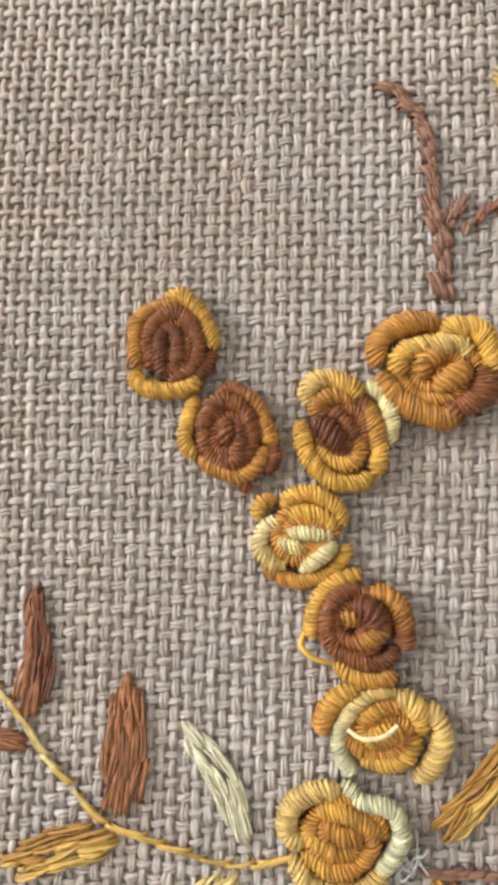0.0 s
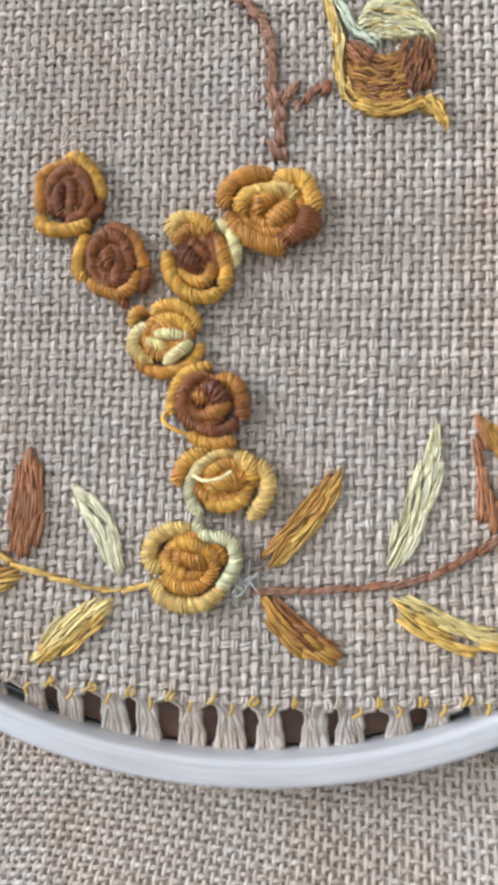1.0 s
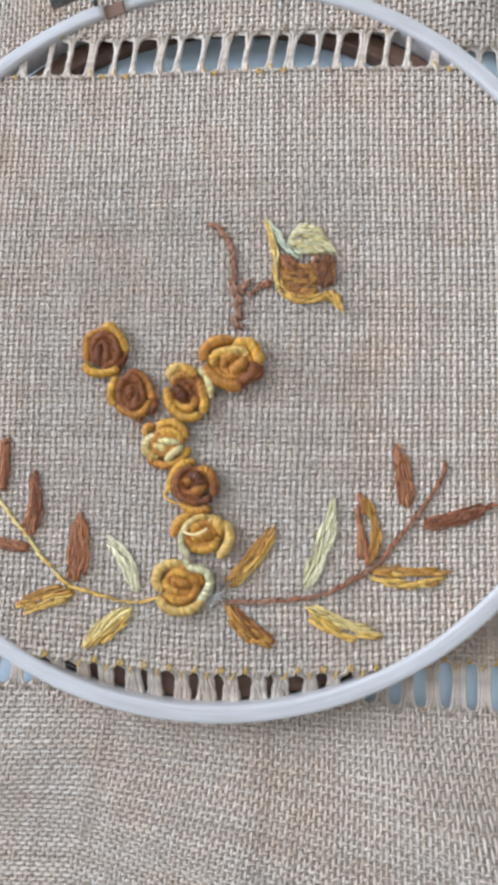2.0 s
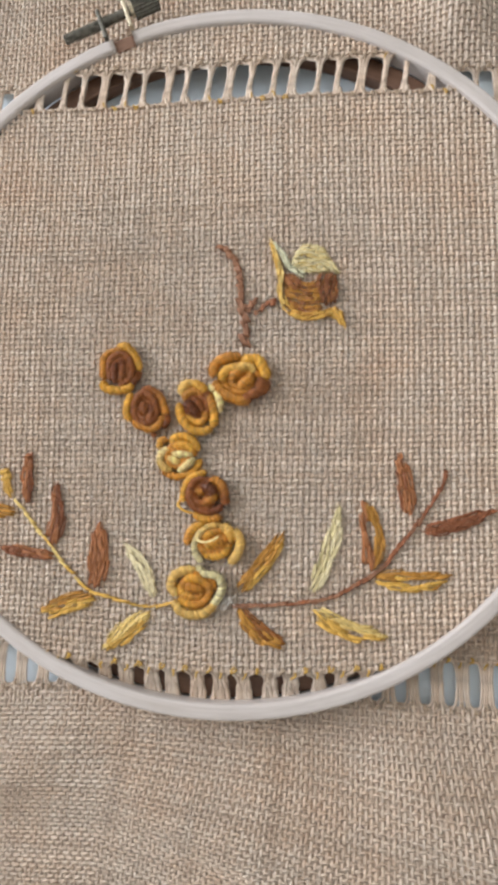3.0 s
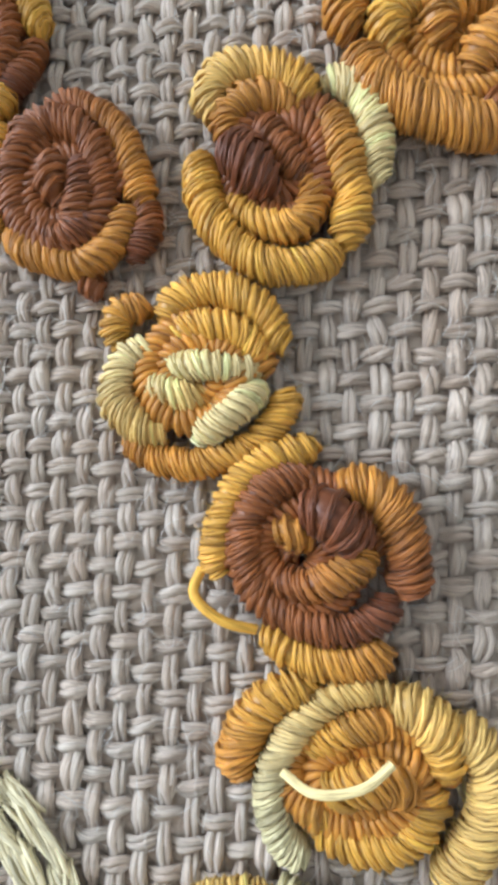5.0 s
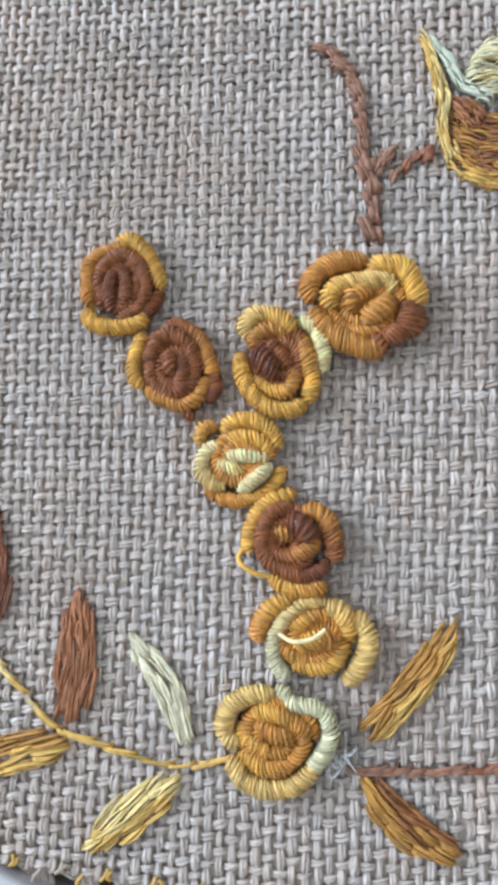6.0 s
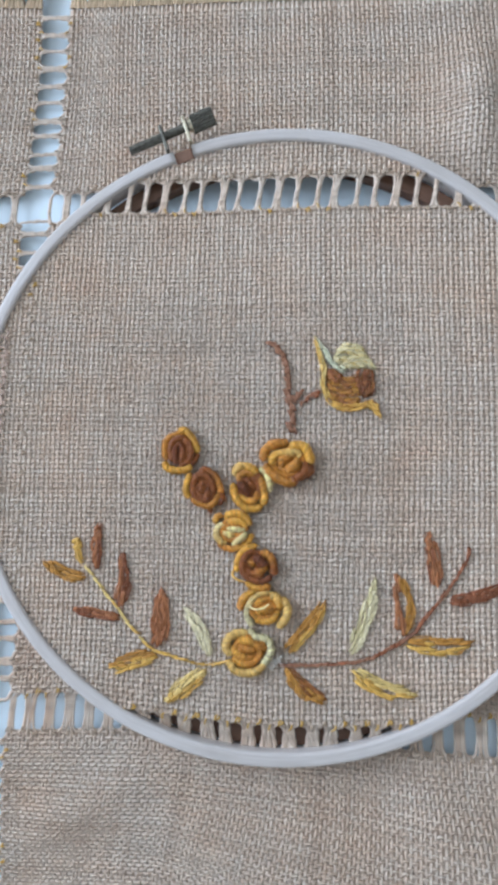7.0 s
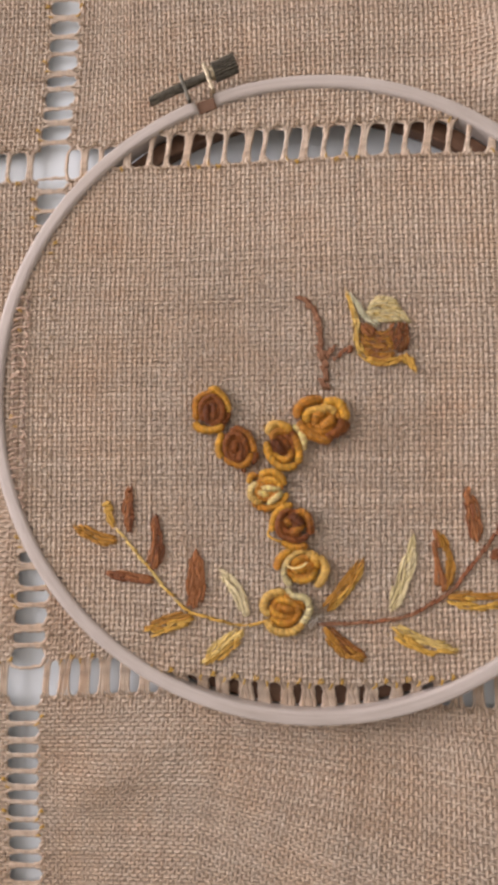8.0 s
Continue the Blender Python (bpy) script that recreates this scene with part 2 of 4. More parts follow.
def rod(bm, a, b, radius, sides=24, ridges=0.0):
    """A round bar from a to b; ridges makes every other side lower, as knurling does."""
    a, b = Vector(a), Vector(b)
    turn = (b - a).to_track_quat("Z", "Y").to_matrix().to_4x4()
    made = bmesh.ops.create_cone(bm, cap_ends=True, segments=sides, radius1=radius, radius2=radius, depth=(b - a).length,
                                 matrix=Matrix.Translation((a + b) / 2) @ turn)["verts"]
    if ridges:
        line = (b - a).normalized()
        for v in made:
            foot = a + line * (v.co - a).dot(line)
            angle = math.atan2(*((turn.to_3x3().inverted() @ (v.co - foot)).xy))
            if round(angle / (2 * math.pi) * sides) % 2:
                v.co = foot + (v.co - foot) * (1 - ridges)
    return bm


def thing(name, label, category, group="", kind=""):
    return tagged(new(name), label, category, group, kind)


# ---- the room: table, floor, walls, ceiling, window ----
TABLE_Z = -0.0085


def structure(name, label, boxes, mat):
    bm = bmesh.new()
    for low, high in boxes:
        box(bm, low, high)
    ob = part(name, bm, mat, None, label)
    return tagged(ob, category="room", kind="structure")


FLOOR_Z = TABLE_Z - 0.745
structure("floor", "brown wooden floor under the table", [((-1.0, -1.1, FLOOR_Z - 0.1), (1.1, 1.1, FLOOR_Z))], FLOORING)
structure("ceiling", "plain white painted ceiling", [((-1.0, -1.1, 1.45), (1.1, 1.1, 1.55))], WALL)
structure("wall_east", "plain pale painted wall", [((1.1, -1.1, FLOOR_Z), (1.2, 1.1, 1.45))], WALL)
structure("wall_north", "plain pale painted wall", [((-1.0, 1.1, FLOOR_Z), (1.1, 1.2, 1.45))], WALL)
structure("wall_south", "plain pale painted wall", [((-1.0, -1.2, FLOOR_Z), (1.1, -1.1, 1.45))], WALL)
structure("wall_west", "pale painted wall with a window opening", [
    ((-1.1, -1.1, FLOOR_Z), (-1.0, 1.1, 0.15)), ((-1.1, -1.1, 1.0), (-1.0, 1.1, 1.45)),
    ((-1.1, -1.1, 0.15), (-1.0, -0.12, 1.0)), ((-1.1, 0.82, 0.15), (-1.0, 1.1, 1.0))], WALL)


def make_table():
    table = thing("table", "pale blue-white lacquered table under the cloth", "table")
    bm = box(bmesh.new(), (-0.62, -0.50, TABLE_Z - 0.03), (0.62, 0.45, TABLE_Z), 0.004)
    part("tabletop", bm, TABLE, table)
    for x in (-0.56, 0.56):
        for y in (-0.44, 0.39):
            part("leg", box(bmesh.new(), (x - 0.03, y - 0.03, FLOOR_Z), (x + 0.03, y + 0.03, TABLE_Z - 0.031), 0.003), TABLE, table)


make_table()

# ---- the linen cloth: warp and weft yarns, drawn-thread bands, fringe ----
PITCH = 1.46
ROW_PITCH = 1.42
DENSE = 1.16
HOOP_X, HOOP_Y, HOOP_R = -0.1, 0.5, 92.2
X0, X1, Y0, Y1 = -119.0, 112.0, -166.0, 140.5
ROW_BANDS = [(67.2, 77.2), (-87.0, -77.0)]
COLUMN_BANDS = [(-84.5, -75.0), (83.0, 92.5)]
rng = np.random.default_rng(7)


def smoothstep(a, b, x):
    s = np.clip((x - a) / (b - a), 0, 1)
    return s * s * (3 - 2 * s)


# soft folds of the loose cloth: middle, direction across, half width, half length, height
FOLDS = [(52, -106, 1.05, 6.0, 30, 2.6), (72, -118, 1.25, 7.0, 26, 2.4), (-50, -112, 2.2, 9.0, 24, 2.2), (-14, -118, 1.5, 8.0, 34, 1.6), (20, -132, 1.2, 6.0, 30, 1.8)]


def ripple(x, y):
    """Slow waves of the cloth where it lies loose round the hoop."""
    z = 0.7 * np.sin(x * 0.045 + 0.9 * np.sin(y * 0.021)) + 0.6 * np.sin(y * 0.052 + x * 0.019 + 1.0)
    z = z + 6.5 * np.exp(-(((x - 59) / 10) ** 2 + ((y - 99) / 22) ** 2)) + 2.5 * np.exp(-(((x - 86) / 9) ** 2 + ((y - 80) / 20) ** 2))
    for fx, fy, turn, wide, long, high in FOLDS:
        u, v = (x - fx) * np.cos(turn) + (y - fy) * np.sin(turn), (y - fy) * np.cos(turn) - (x - fx) * np.sin(turn)
        z = z + high * np.exp(-((u / wide) ** 2 + (v / long) ** 2))
    return z


def drape(x, y):
    """Place of the cloth's point (x, y) once stretched in the hoop and laid on the table."""
    r = np.hypot(x - HOOP_X, y - HOOP_Y) / HOOP_R
    loose = smoothstep(0.955, 1.01, r)
    far = smoothstep(1.0, 1.25, r)
    z = -5.9 * loose + far * np.maximum(ripple(x, y) + 0.3, -0.6)
    pull = (1 - loose) * np.exp(-(((x + 4) / 42) ** 2)) * smoothstep(-40, -82, y)
    dy = -3.6 * pull + 0.5 * np.sin(x * 0.06 + 0.4) * np.sin(y * 0.03) + loose * 1.3 * np.sin(x * 0.03 + 2.0)
    dx = 0.5 * np.sin(y * 0.055 + 1.3) * np.sin(x * 0.035 + 0.5) + loose * 1.2 * np.sin(y * 0.024 + 0.6)
    # the fringed edge bows a little
    dy = dy + smoothstep(95, 138, y) * (-1.4 + 5.0 * ((x - 12) / 110) ** 2)
    dx = dx + 5.0 * smoothstep(60, 130, y) * smoothstep(-50, -72, x)
    # below the hoop the loose cloth is pulled askew
    askew = smoothstep(-88, -130, y) * loose
    dy = dy - 0.19 * askew * np.clip(x + 25, 0, 90)
    dx = dx + askew * (0.12 * (y + 88) * smoothstep(60, -10, x) * smoothstep(-72, -45, x) + 9.0 * smoothstep(30, 85, x))
    dy = dy + 0.22 * np.clip(-92 - y, 0, 90) * loose
    return x + dx, y + dy, z


def in_band(v, bands):
    return any(a < v < b for a, b in bands)


def band_depth(v, bands):
    """0 in the woven cloth, rising to 1 at the middle of a drawn band."""
    d = np.zeros_like(v)
    for a, b in bands:
        s = np.clip((v - a) / (b - a), 0, 1)
        d = np.maximum(d, np.sin(np.pi * s) ** 0.16 * ((v > a) & (v < b)))
    return d


def noise_line(run, seed, scale):
    g = np.random.default_rng(seed)
    knots = g.normal(size=int(run[-1] / scale) + 4)
    return np.interp((run - run[0]) / scale, np.arange(len(knots)), knots)


def cloth_yarns(warp):
    """All yarns of one direction as tubes: those inside the hoop finely cut, the rest coarser."""
    low, high, a, b = (X0, X1, Y0, Y1) if warp else (Y0, Y1, X0, X1)
    own, cross = (COLUMN_BANDS, ROW_BANDS) if warp else (ROW_BANDS, COLUMN_BANDS)
    pitch = PITCH if warp else ROW_PITCH
    chunks = []
    for i in range(int((high - low) / pitch)):
        c = low + i * pitch
        drawn = in_band(c, own)
        group = low + (math.floor(i / 4) * 4 + 1.5) * pitch
        half = HOOP_R**2 - (c - (HOOP_X if warp else HOOP_Y)) ** 2
        cut = [a, b]
        if half > 100:
            mid = HOOP_Y if warp else HOOP_X
            cut = [a, max(a, mid - half**0.5), min(b, mid + half**0.5), b]
        step = DENSE if not warp and c < HOOP_Y - HOOP_R else (ROW_PITCH if warp else PITCH)
        for k in range(len(cut) - 1):
            if cut[k + 1] - cut[k] < pitch or (warp and len(cut) == 4 and k == 0):
                continue
            fine = len(cut) == 4 and k == 1
            if drawn and not (warp and fine):
                continue
            steps = int((cut[k + 1] - cut[k]) / step * (3.0 if fine else 2.0)) + 2
            s = np.linspace(cut[k], cut[k + 1], steps)
            depth = band_depth(s, cross)
            if fine and not warp:
                depth = depth * 0
            wave = np.cos(np.pi * (s - a) / step + np.pi * i) * (1 if warp else -1)
            # flatten the tops of the wave, as pressed yarn lies
            wave = np.tanh(0.9 * wave) / np.tanh(0.9)
            slope = 0 if warp else 0.10 * np.sin(np.pi * (s - a) / step + np.pi * i) * -1
            z = (0.27 if warp else 0.28) * wave * (1 - np.clip(depth * 3, 0, 1))
            wander = 0.06 * noise_line(s - a + 1, 1000 * warp + i, 7.0) + 0.04 * noise_line(s - a + 1, 9000 + 1000 * warp + i, 1.6)
            gather = 0.84 * depth * (1 + 0.15 * math.sin(i * 2.1))
            if warp:
                # the lower band is tied at its upper edge alone
                low_band = (s > ROW_BANDS[1][0]) & (s < ROW_BANDS[1][1])
                gather = np.where(low_band, 0.85 * gather * np.clip(1.05 * (s - ROW_BANDS[1][0]) / 10.0, 0, 1), gather)
            across = c + wander + slope + (group - c) * gather + depth * 0.5 * math.sin(group * 1.7)
            if warp and fine:
                # the bundles of the upper band lean
                lean = (s - ROW_BANDS[0][0]) / 10.0 - 0.5
                across = across + np.where(np.abs(lean) < 0.5, 1.5 * lean * depth, 0)
            thick = 1 + 0.14 * noise_line(s - a + 1, 5000 + 1000 * warp + i, 1.9) + 0.06 * (((i * 7919) % 13) / 6.5 - 1)
            thick = np.clip(thick, 0.6, 1.5) * (1 + 0.1 * np.clip(depth * 2, 0, 1))
            x, y, lift = drape(across, s) if warp else drape(s, across)
            if warp and fine:
                # the bundles of the lower band sag towards the inner ring
                sag = np.clip((ROW_BANDS[1][1] - s) / 9.0, 0, 1) * (s > ROW_BANDS[1][0] - 3)
                lift = lift - 3.0 * np.sin(np.pi / 2 * np.clip(sag, 0, 1)) ** 0.6 * (1 - smoothstep(0.955, 1.0, np.hypot(x - HOOP_X, y - HOOP_Y) / HOOP_R))
            path = np.stack([x, y, z + lift], -1)
            wide, flat = (0.45, 0.29) if warp else (0.42, 0.25)
            wide, flat = wide * thick * (1 + 0.08 * wave), flat * thick
            if not fine:
                chunks.append(tube(path, s - a, wide, flat, 4, None, 0.05))
                continue
            # the middle of the cloth shows the loose plies of each yarn
            edge = np.random.default_rng(60000 + 1000 * warp + i).uniform(-14, 14, 3)
            lo, hi = (-92, 34 + edge[1]) if warp else (-46 + edge[0], 36 + edge[1])
            plied = (-52 + edge[2] < c < 40 + edge[2]) if warp else (-80 < c < 36 + edge[2])
            inner = (s > lo) & (s < hi) if plied else np.zeros(len(s), bool)
            if not plied or inner.sum() < 4:
                chunks.append(tube(path, s - a, wide, flat, 5, None, 0.05))
                continue
            first, last = np.flatnonzero(inner)[[0, -1]]
            for piece in (slice(0, first + 1), slice(last, len(s))):
                if len(s[piece]) > 2:
                    chunks.append(tube(path[piece], s[piece] - a, wide[piece], flat[piece], 5, None, 0.05))
            piece = slice(first, last + 1)
            wide = wide * np.where(s > -76, 1.04, 1.45) if warp else wide * 1.06
            line, run = path[piece], s[piece] - a
            way = np.gradient(line, axis=0)
            way[:, 2] = 0
            way /= np.linalg.norm(way, axis=1, keepdims=True)
            beside = np.stack([way[:, 1], -way[:, 0], 0 * run], -1)
            turning = 0.32 * run + 1.1 * noise_line(run - run[0] + 1, 300 + 1000 * warp + i, 2.6) + i * 2.4
            for ply in range(3):
                angle = turning + ply * 2.094
                loose = 1 + 0.22 * noise_line(run - run[0] + 1, 20000 + 3000 * warp + 3 * i + ply, 2.2)
                off = beside * (wide[piece] * 0.50 * np.cos(angle) * loose)[:, None]
                off[:, 2] = flat[piece] * 0.42 * np.sin(angle)
                size = 1 + 0.16 * noise_line(run - run[0] + 1, 40000 + 3000 * warp + 3 * i + ply, 1.5)
                chunks.append(tube(line + off, run, wide[piece] * 0.58 * size, flat[piece] * 0.8 * size, 4, None, 0.1))
    return chunks


def slack_warp():
    """The warp below the hoop, where the cloth is not stretched and its yarns lie closer together."""
    chunks = []
    for i in range(int(2 * (HOOP_R - 4) / DENSE)):
        c = HOOP_X - HOOP_R + 4 + i * DENSE
        if in_band(c, COLUMN_BANDS):
            continue
        b = HOOP_Y - (HOOP_R**2 - (c - HOOP_X) ** 2) ** 0.5
        s = np.linspace(Y0, b, int((b - Y0) / ROW_PITCH * 2.0) + 2)
        depth = band_depth(s, ROW_BANDS)
        group = HOOP_X - HOOP_R + 4 + (math.floor(i / 5) * 5 + 2) * DENSE
        wave = np.tanh(0.9 * np.cos(np.pi * (s - Y0) / ROW_PITCH + np.pi * i)) / np.tanh(0.9)
        across = c + 0.07 * noise_line(s - Y0 + 1, 70000 + i, 5.0) + (group - c) * 0.5 * depth
        x, y, lift = drape(across, s)
        thick = np.clip(1 + 0.15 * noise_line(s - Y0 + 1, 71000 + i, 1.9), 0.6, 1.5)
        path = np.stack([x, y, 0.27 * wave * (1 - np.clip(depth * 3, 0, 1)) + lift], -1)
        chunks.append(tube(path, s - Y0, 0.36 * thick, 0.26 * thick, 4, None, 0.05))
    return chunks


def fringe_yarns():
    chunks = []
    for i in range(int((X1 - X0) / PITCH)):
        c = X0 + i * PITCH
        if in_band(c, COLUMN_BANDS):
            continue
        tuft = math.floor(i / 5)
        g = X0 + (tuft * 5 + 2) * PITCH
        lean, length = 1.5 * math.sin(tuft * 1.9) + 1.0 * math.sin(tuft * 0.37), 12.4 + 1.0 * math.sin(tuft * 2.7)
        for k in range(9):
            s = np.linspace(0, 1, 8)
            jitter = rng.normal(0, 0.35, 3)
            x = c + (k - 4) * 0.2 + (g - c) * (0.42 * np.sin(np.pi * np.clip(s * 0.75, 0, 1))) + lean * s**1.3 + jitter[0] * s
            y = Y1 + s * (length + 1.2 * jitter[1])
            px, py, pz = drape(x, np.full_like(x, Y1))
            z = pz * (1 - s) + s * (-7.4 + 0.3 * k) + 0.9 * np.sin(np.pi * s) + 0.25 * jitter[2]
            # same linen yarn, coloured darker to hold the shade within the tufts
            chunks.append(tube(np.stack([px, py + y - Y1, z], -1), s * length, 0.40 * (1 - 0.3 * s), 0.34 * (1 - 0.3 * s), 4, np.array((0.44, 0.33, 0.21)) * (1 + 0.22 * jitter[2] / 0.35)))
    return chunks


def hem_stitches():
    """Short stitches that tie every four yarns at both edges of a drawn band."""
    plain, gold = [], []
    for vertical, bands, low, high, other, pitch in ((False, ROW_BANDS, X0, X1, COLUMN_BANDS, PITCH), (True, COLUMN_BANDS, Y0, Y1, ROW_BANDS, ROW_PITCH)):
        for n_band, (a, b) in enumerate(bands):
            for edge, sign in ((a, -1), (b, 1)):
                golden = 0.9 if not vertical and n_band == 1 and sign > 0 else 0.25
                for n in range(int((high - low) / pitch / 4)):
                    g = low + (n * 4 + 1.5) * pitch
                    if in_band(g, other):
                        continue
                    is_gold = rng.random() < golden
                    for at, e0, e1 in ((g, -1.1, 0.3), (g + 2 * pitch, 0.1, 1.5), (g + 2 * pitch + 0.5, 0.3, 1.2)):
                        j = rng.normal(0, 0.22, 4)
                        pts = [(at + j[0], edge + sign * e0), (at + 0.3 + j[1], edge + sign * (e0 + e1) / 2), (at + 0.4 + j[2], edge + sign * e1)]
                        pts = [(q, p) for p, q in pts] if vertical else pts
                        line, run = smooth_path(pts, 0.3)
                        x, y, z = drape(line[:, 0], line[:, 1])
                        up = z + 0.62 + 0.22 * np.sin(np.pi * run / run[-1])
                        colour = np.array((0.50, 0.31, 0.06) if is_gold else (0.40, 0.31, 0.22)) * (1 + 0.2 * j[3])
                        (gold if is_gold else plain).append(tube(np.stack([x, y, up], -1), run, 0.25, 0.20, 6, colour))
    # a row of loops beside the hoop, where the drawn column meets it
    for y in np.arange(-37, 27, 2.9):
        for pts in (((-86.2, y), (-84.0, y + 0.7), (-81.8, y + 0.5)), ((-82.2, y + 0.3), (-81.2, y + 1.4), (-82.0, y + 2.6)), ((-85.8, y + 1.2), (-83.6, y + 1.9))):
            line, run = smooth_path([(a + rng.normal(0, 0.2), b + rng.normal(0, 0.2)) for a, b in pts], 0.3)
            x, y_at, z = drape(line[:, 0], line[:, 1])
            plain.append(tube(np.stack([x, y_at, z + 0.7 + 0.3 * np.sin(np.pi * run / run[-1])], -1), run, 0.27, 0.22, 6, np.array((0.50, 0.37, 0.29)) * (1 + 0.2 * rng.normal())))
    return plain, gold


def fuzz():
    """Loose fibres that stand off the yarns and bridge the gaps, thickest in the middle of the hoop."""
    hairs = []
    for n in range(9500):
        near = n < 7800
        x, y = (rng.uniform(-42, 32), rng.uniform(-72, 34)) if near else (rng.uniform(-80, 80), rng.uniform(-75, 62))
        if math.hypot(x, y) > 84:
            continue
        turn = rng.choice((0.0, 1.57, 0.8, 2.3)) + rng.normal(0, 0.35)
        length = rng.uniform(0.7, 2.4)
        s = np.linspace(0, 1, 5)
        curl = rng.normal(0, 0.9)
        px = x + length * s * np.cos(turn + curl * s)
        py = y + length * s * np.sin(turn + curl * s)
        base = rng.uniform(-0.05, 0.72)
        hairs.append(tube(np.stack([px, py, base + rng.uniform(0, 0.35) * np.sin(np.pi * s)], -1), s * length, rng.uniform(0.011, 0.026), 0.016, 3))
    return hairs


def fibre_mat():
    """A thin felt of fibres that fills the gaps of the weave, open at the drawn bands."""
    xs = np.unique(np.r_[np.arange(X0, X1, 2.6), X1, [v for band in COLUMN_BANDS for v in band]])
    ys = np.unique(np.r_[np.arange(Y0, Y1, 2.6), Y1, [v for band in ROW_BANDS for v in band]])
    gx, gy = np.meshgrid(xs, ys)
    px, py, pz = drape(gx, gy)
    bm = bmesh.new()
    verts = [[bm.verts.new((a * MM, b * MM, (c - 0.42) * MM)) for a, b, c in zip(*row)] for row in zip(px, py, pz)]
    for j in range(len(ys) - 1):
        for i in range(len(xs) - 1):
            x, y = (xs[i] + xs[i + 1]) / 2, (ys[j] + ys[j + 1]) / 2
            inside = math.hypot(x - HOOP_X, y - HOOP_Y) < HOOP_R
            if in_band(y, ROW_BANDS) or (in_band(x, COLUMN_BANDS) and not inside):
                continue
            bm.faces.new((verts[j][i], verts[j][i + 1], verts[j + 1][i + 1], verts[j + 1][i]))
    bmesh.ops.delete(bm, geom=[v for v in bm.verts if not v.link_faces], context="VERTS")
    return bm


def make_cloth():
    cloth = thing("linen_cloth", "beige coarsely woven linen cloth with drawn-thread bands and a fringed edge", "cloth")
    tagged(yarn_part("warp", cloth_yarns(True) + slack_warp(), LINEN, cloth), kind="stuff")
    tagged(yarn_part("weft", cloth_yarns(False), LINEN, cloth), kind="stuff")
    tagged(yarn_part("fringe", fringe_yarns(), STRAND, cloth, "loose fringe of unwoven linen yarns"), kind="stuff")
    pale, gold = hem_stitches()
    tagged(yarn_part("hem_stitching", pale, STRAND, cloth, "brownish hem stitches along the drawn bands"), kind="stuff")
    tagged(yarn_part("gold_hem_stitching", gold, STRAND, cloth, "golden hem stitches along the drawn bands"), kind="stuff")
    tagged(yarn_part("fibre_fuzz", fuzz(), LOOSE_FIBRE, cloth), kind="stuff")
    tagged(part("fibre_mat", fibre_mat(), LINING, cloth, "matted fibres between the yarns", True), kind="stuff")
    bm = bmesh.new()
    z = TABLE_Z + 0.0009
    for low, high in (((-0.30, -0.42, z), (-0.119, 0.1385, z + 0.001)), ((0.110, -0.42, z), (0.30, 0.1385, z + 0.001)), ((-0.119, -0.42, z), (0.110, -0.149, z + 0.001))):
        box(bm, low, high)
    part("outer_cloth", bm, SHEET, cloth)
    return cloth


make_cloth()

# ---- the embroidery hoop ----
GAP = math.atan2(88.6 - HOOP_Y, -30.6 - HOOP_X)


def ring_tube(radius_in, radius_out, z_low, z_high, a0, a1, round_by, segments):
    """A bent wooden strip with rounded edges, from angle a0 to a1."""
    w, h, r = (radius_out - radius_in) / 2, (z_high - z_low) / 2, round_by
    outline = []
    for k, (sx, sz) in enumerate(((1, -1), (1, 1), (-1, 1), (-1, -1))):
        for s in range(5):
            t = radians(-90 + 90 * k + 22.5 * s)
            outline.append((sx * (w - r) + r * math.cos(t), sz * (h - r) + r * math.sin(t)))
    outline = np.array(outline)
    n, m = segments, len(outline)
    a = np.linspace(a0, a1, n)
    mid_r, mid_z = (radius_in + radius_out) / 2, (z_low + z_high) / 2
    wob = 0.25 * np.sin(2 * a + 0.7) + 0.12 * np.sin(5 * a)
    rr = (mid_r + wob)[:, None] + outline[None, :, 0]
    v = np.stack([HOOP_X + rr * np.cos(a)[:, None], HOOP_Y + rr * np.sin(a)[:, None], np.broadcast_to(mid_z + outline[:, 1], (n, m))], -1).reshape(-1, 3)
    i, j = np.meshgrid(np.arange(n - 1), np.arange(m), indexing="ij")
    k = (j + 1) % m
    q = np.stack([i * m + j, (i + 1) * m + j, (i + 1) * m + k, i * m + k], -1).reshape(-1, 4)
    uv = np.stack(np.broadcast_arrays(np.abs(np.arange(m) / m * 2 - 1)[None], (a * mid_r)[:, None]), -1).reshape(-1, 2)
    caps = []
    for e in (0, (n - 1) * m):
        caps += [(e + k, e + k + 1, e + m - 2 - k, e + m - 1 - k) for k in range(m // 2 - 1)]
    return v, np.vstack([q, caps]), uv, None


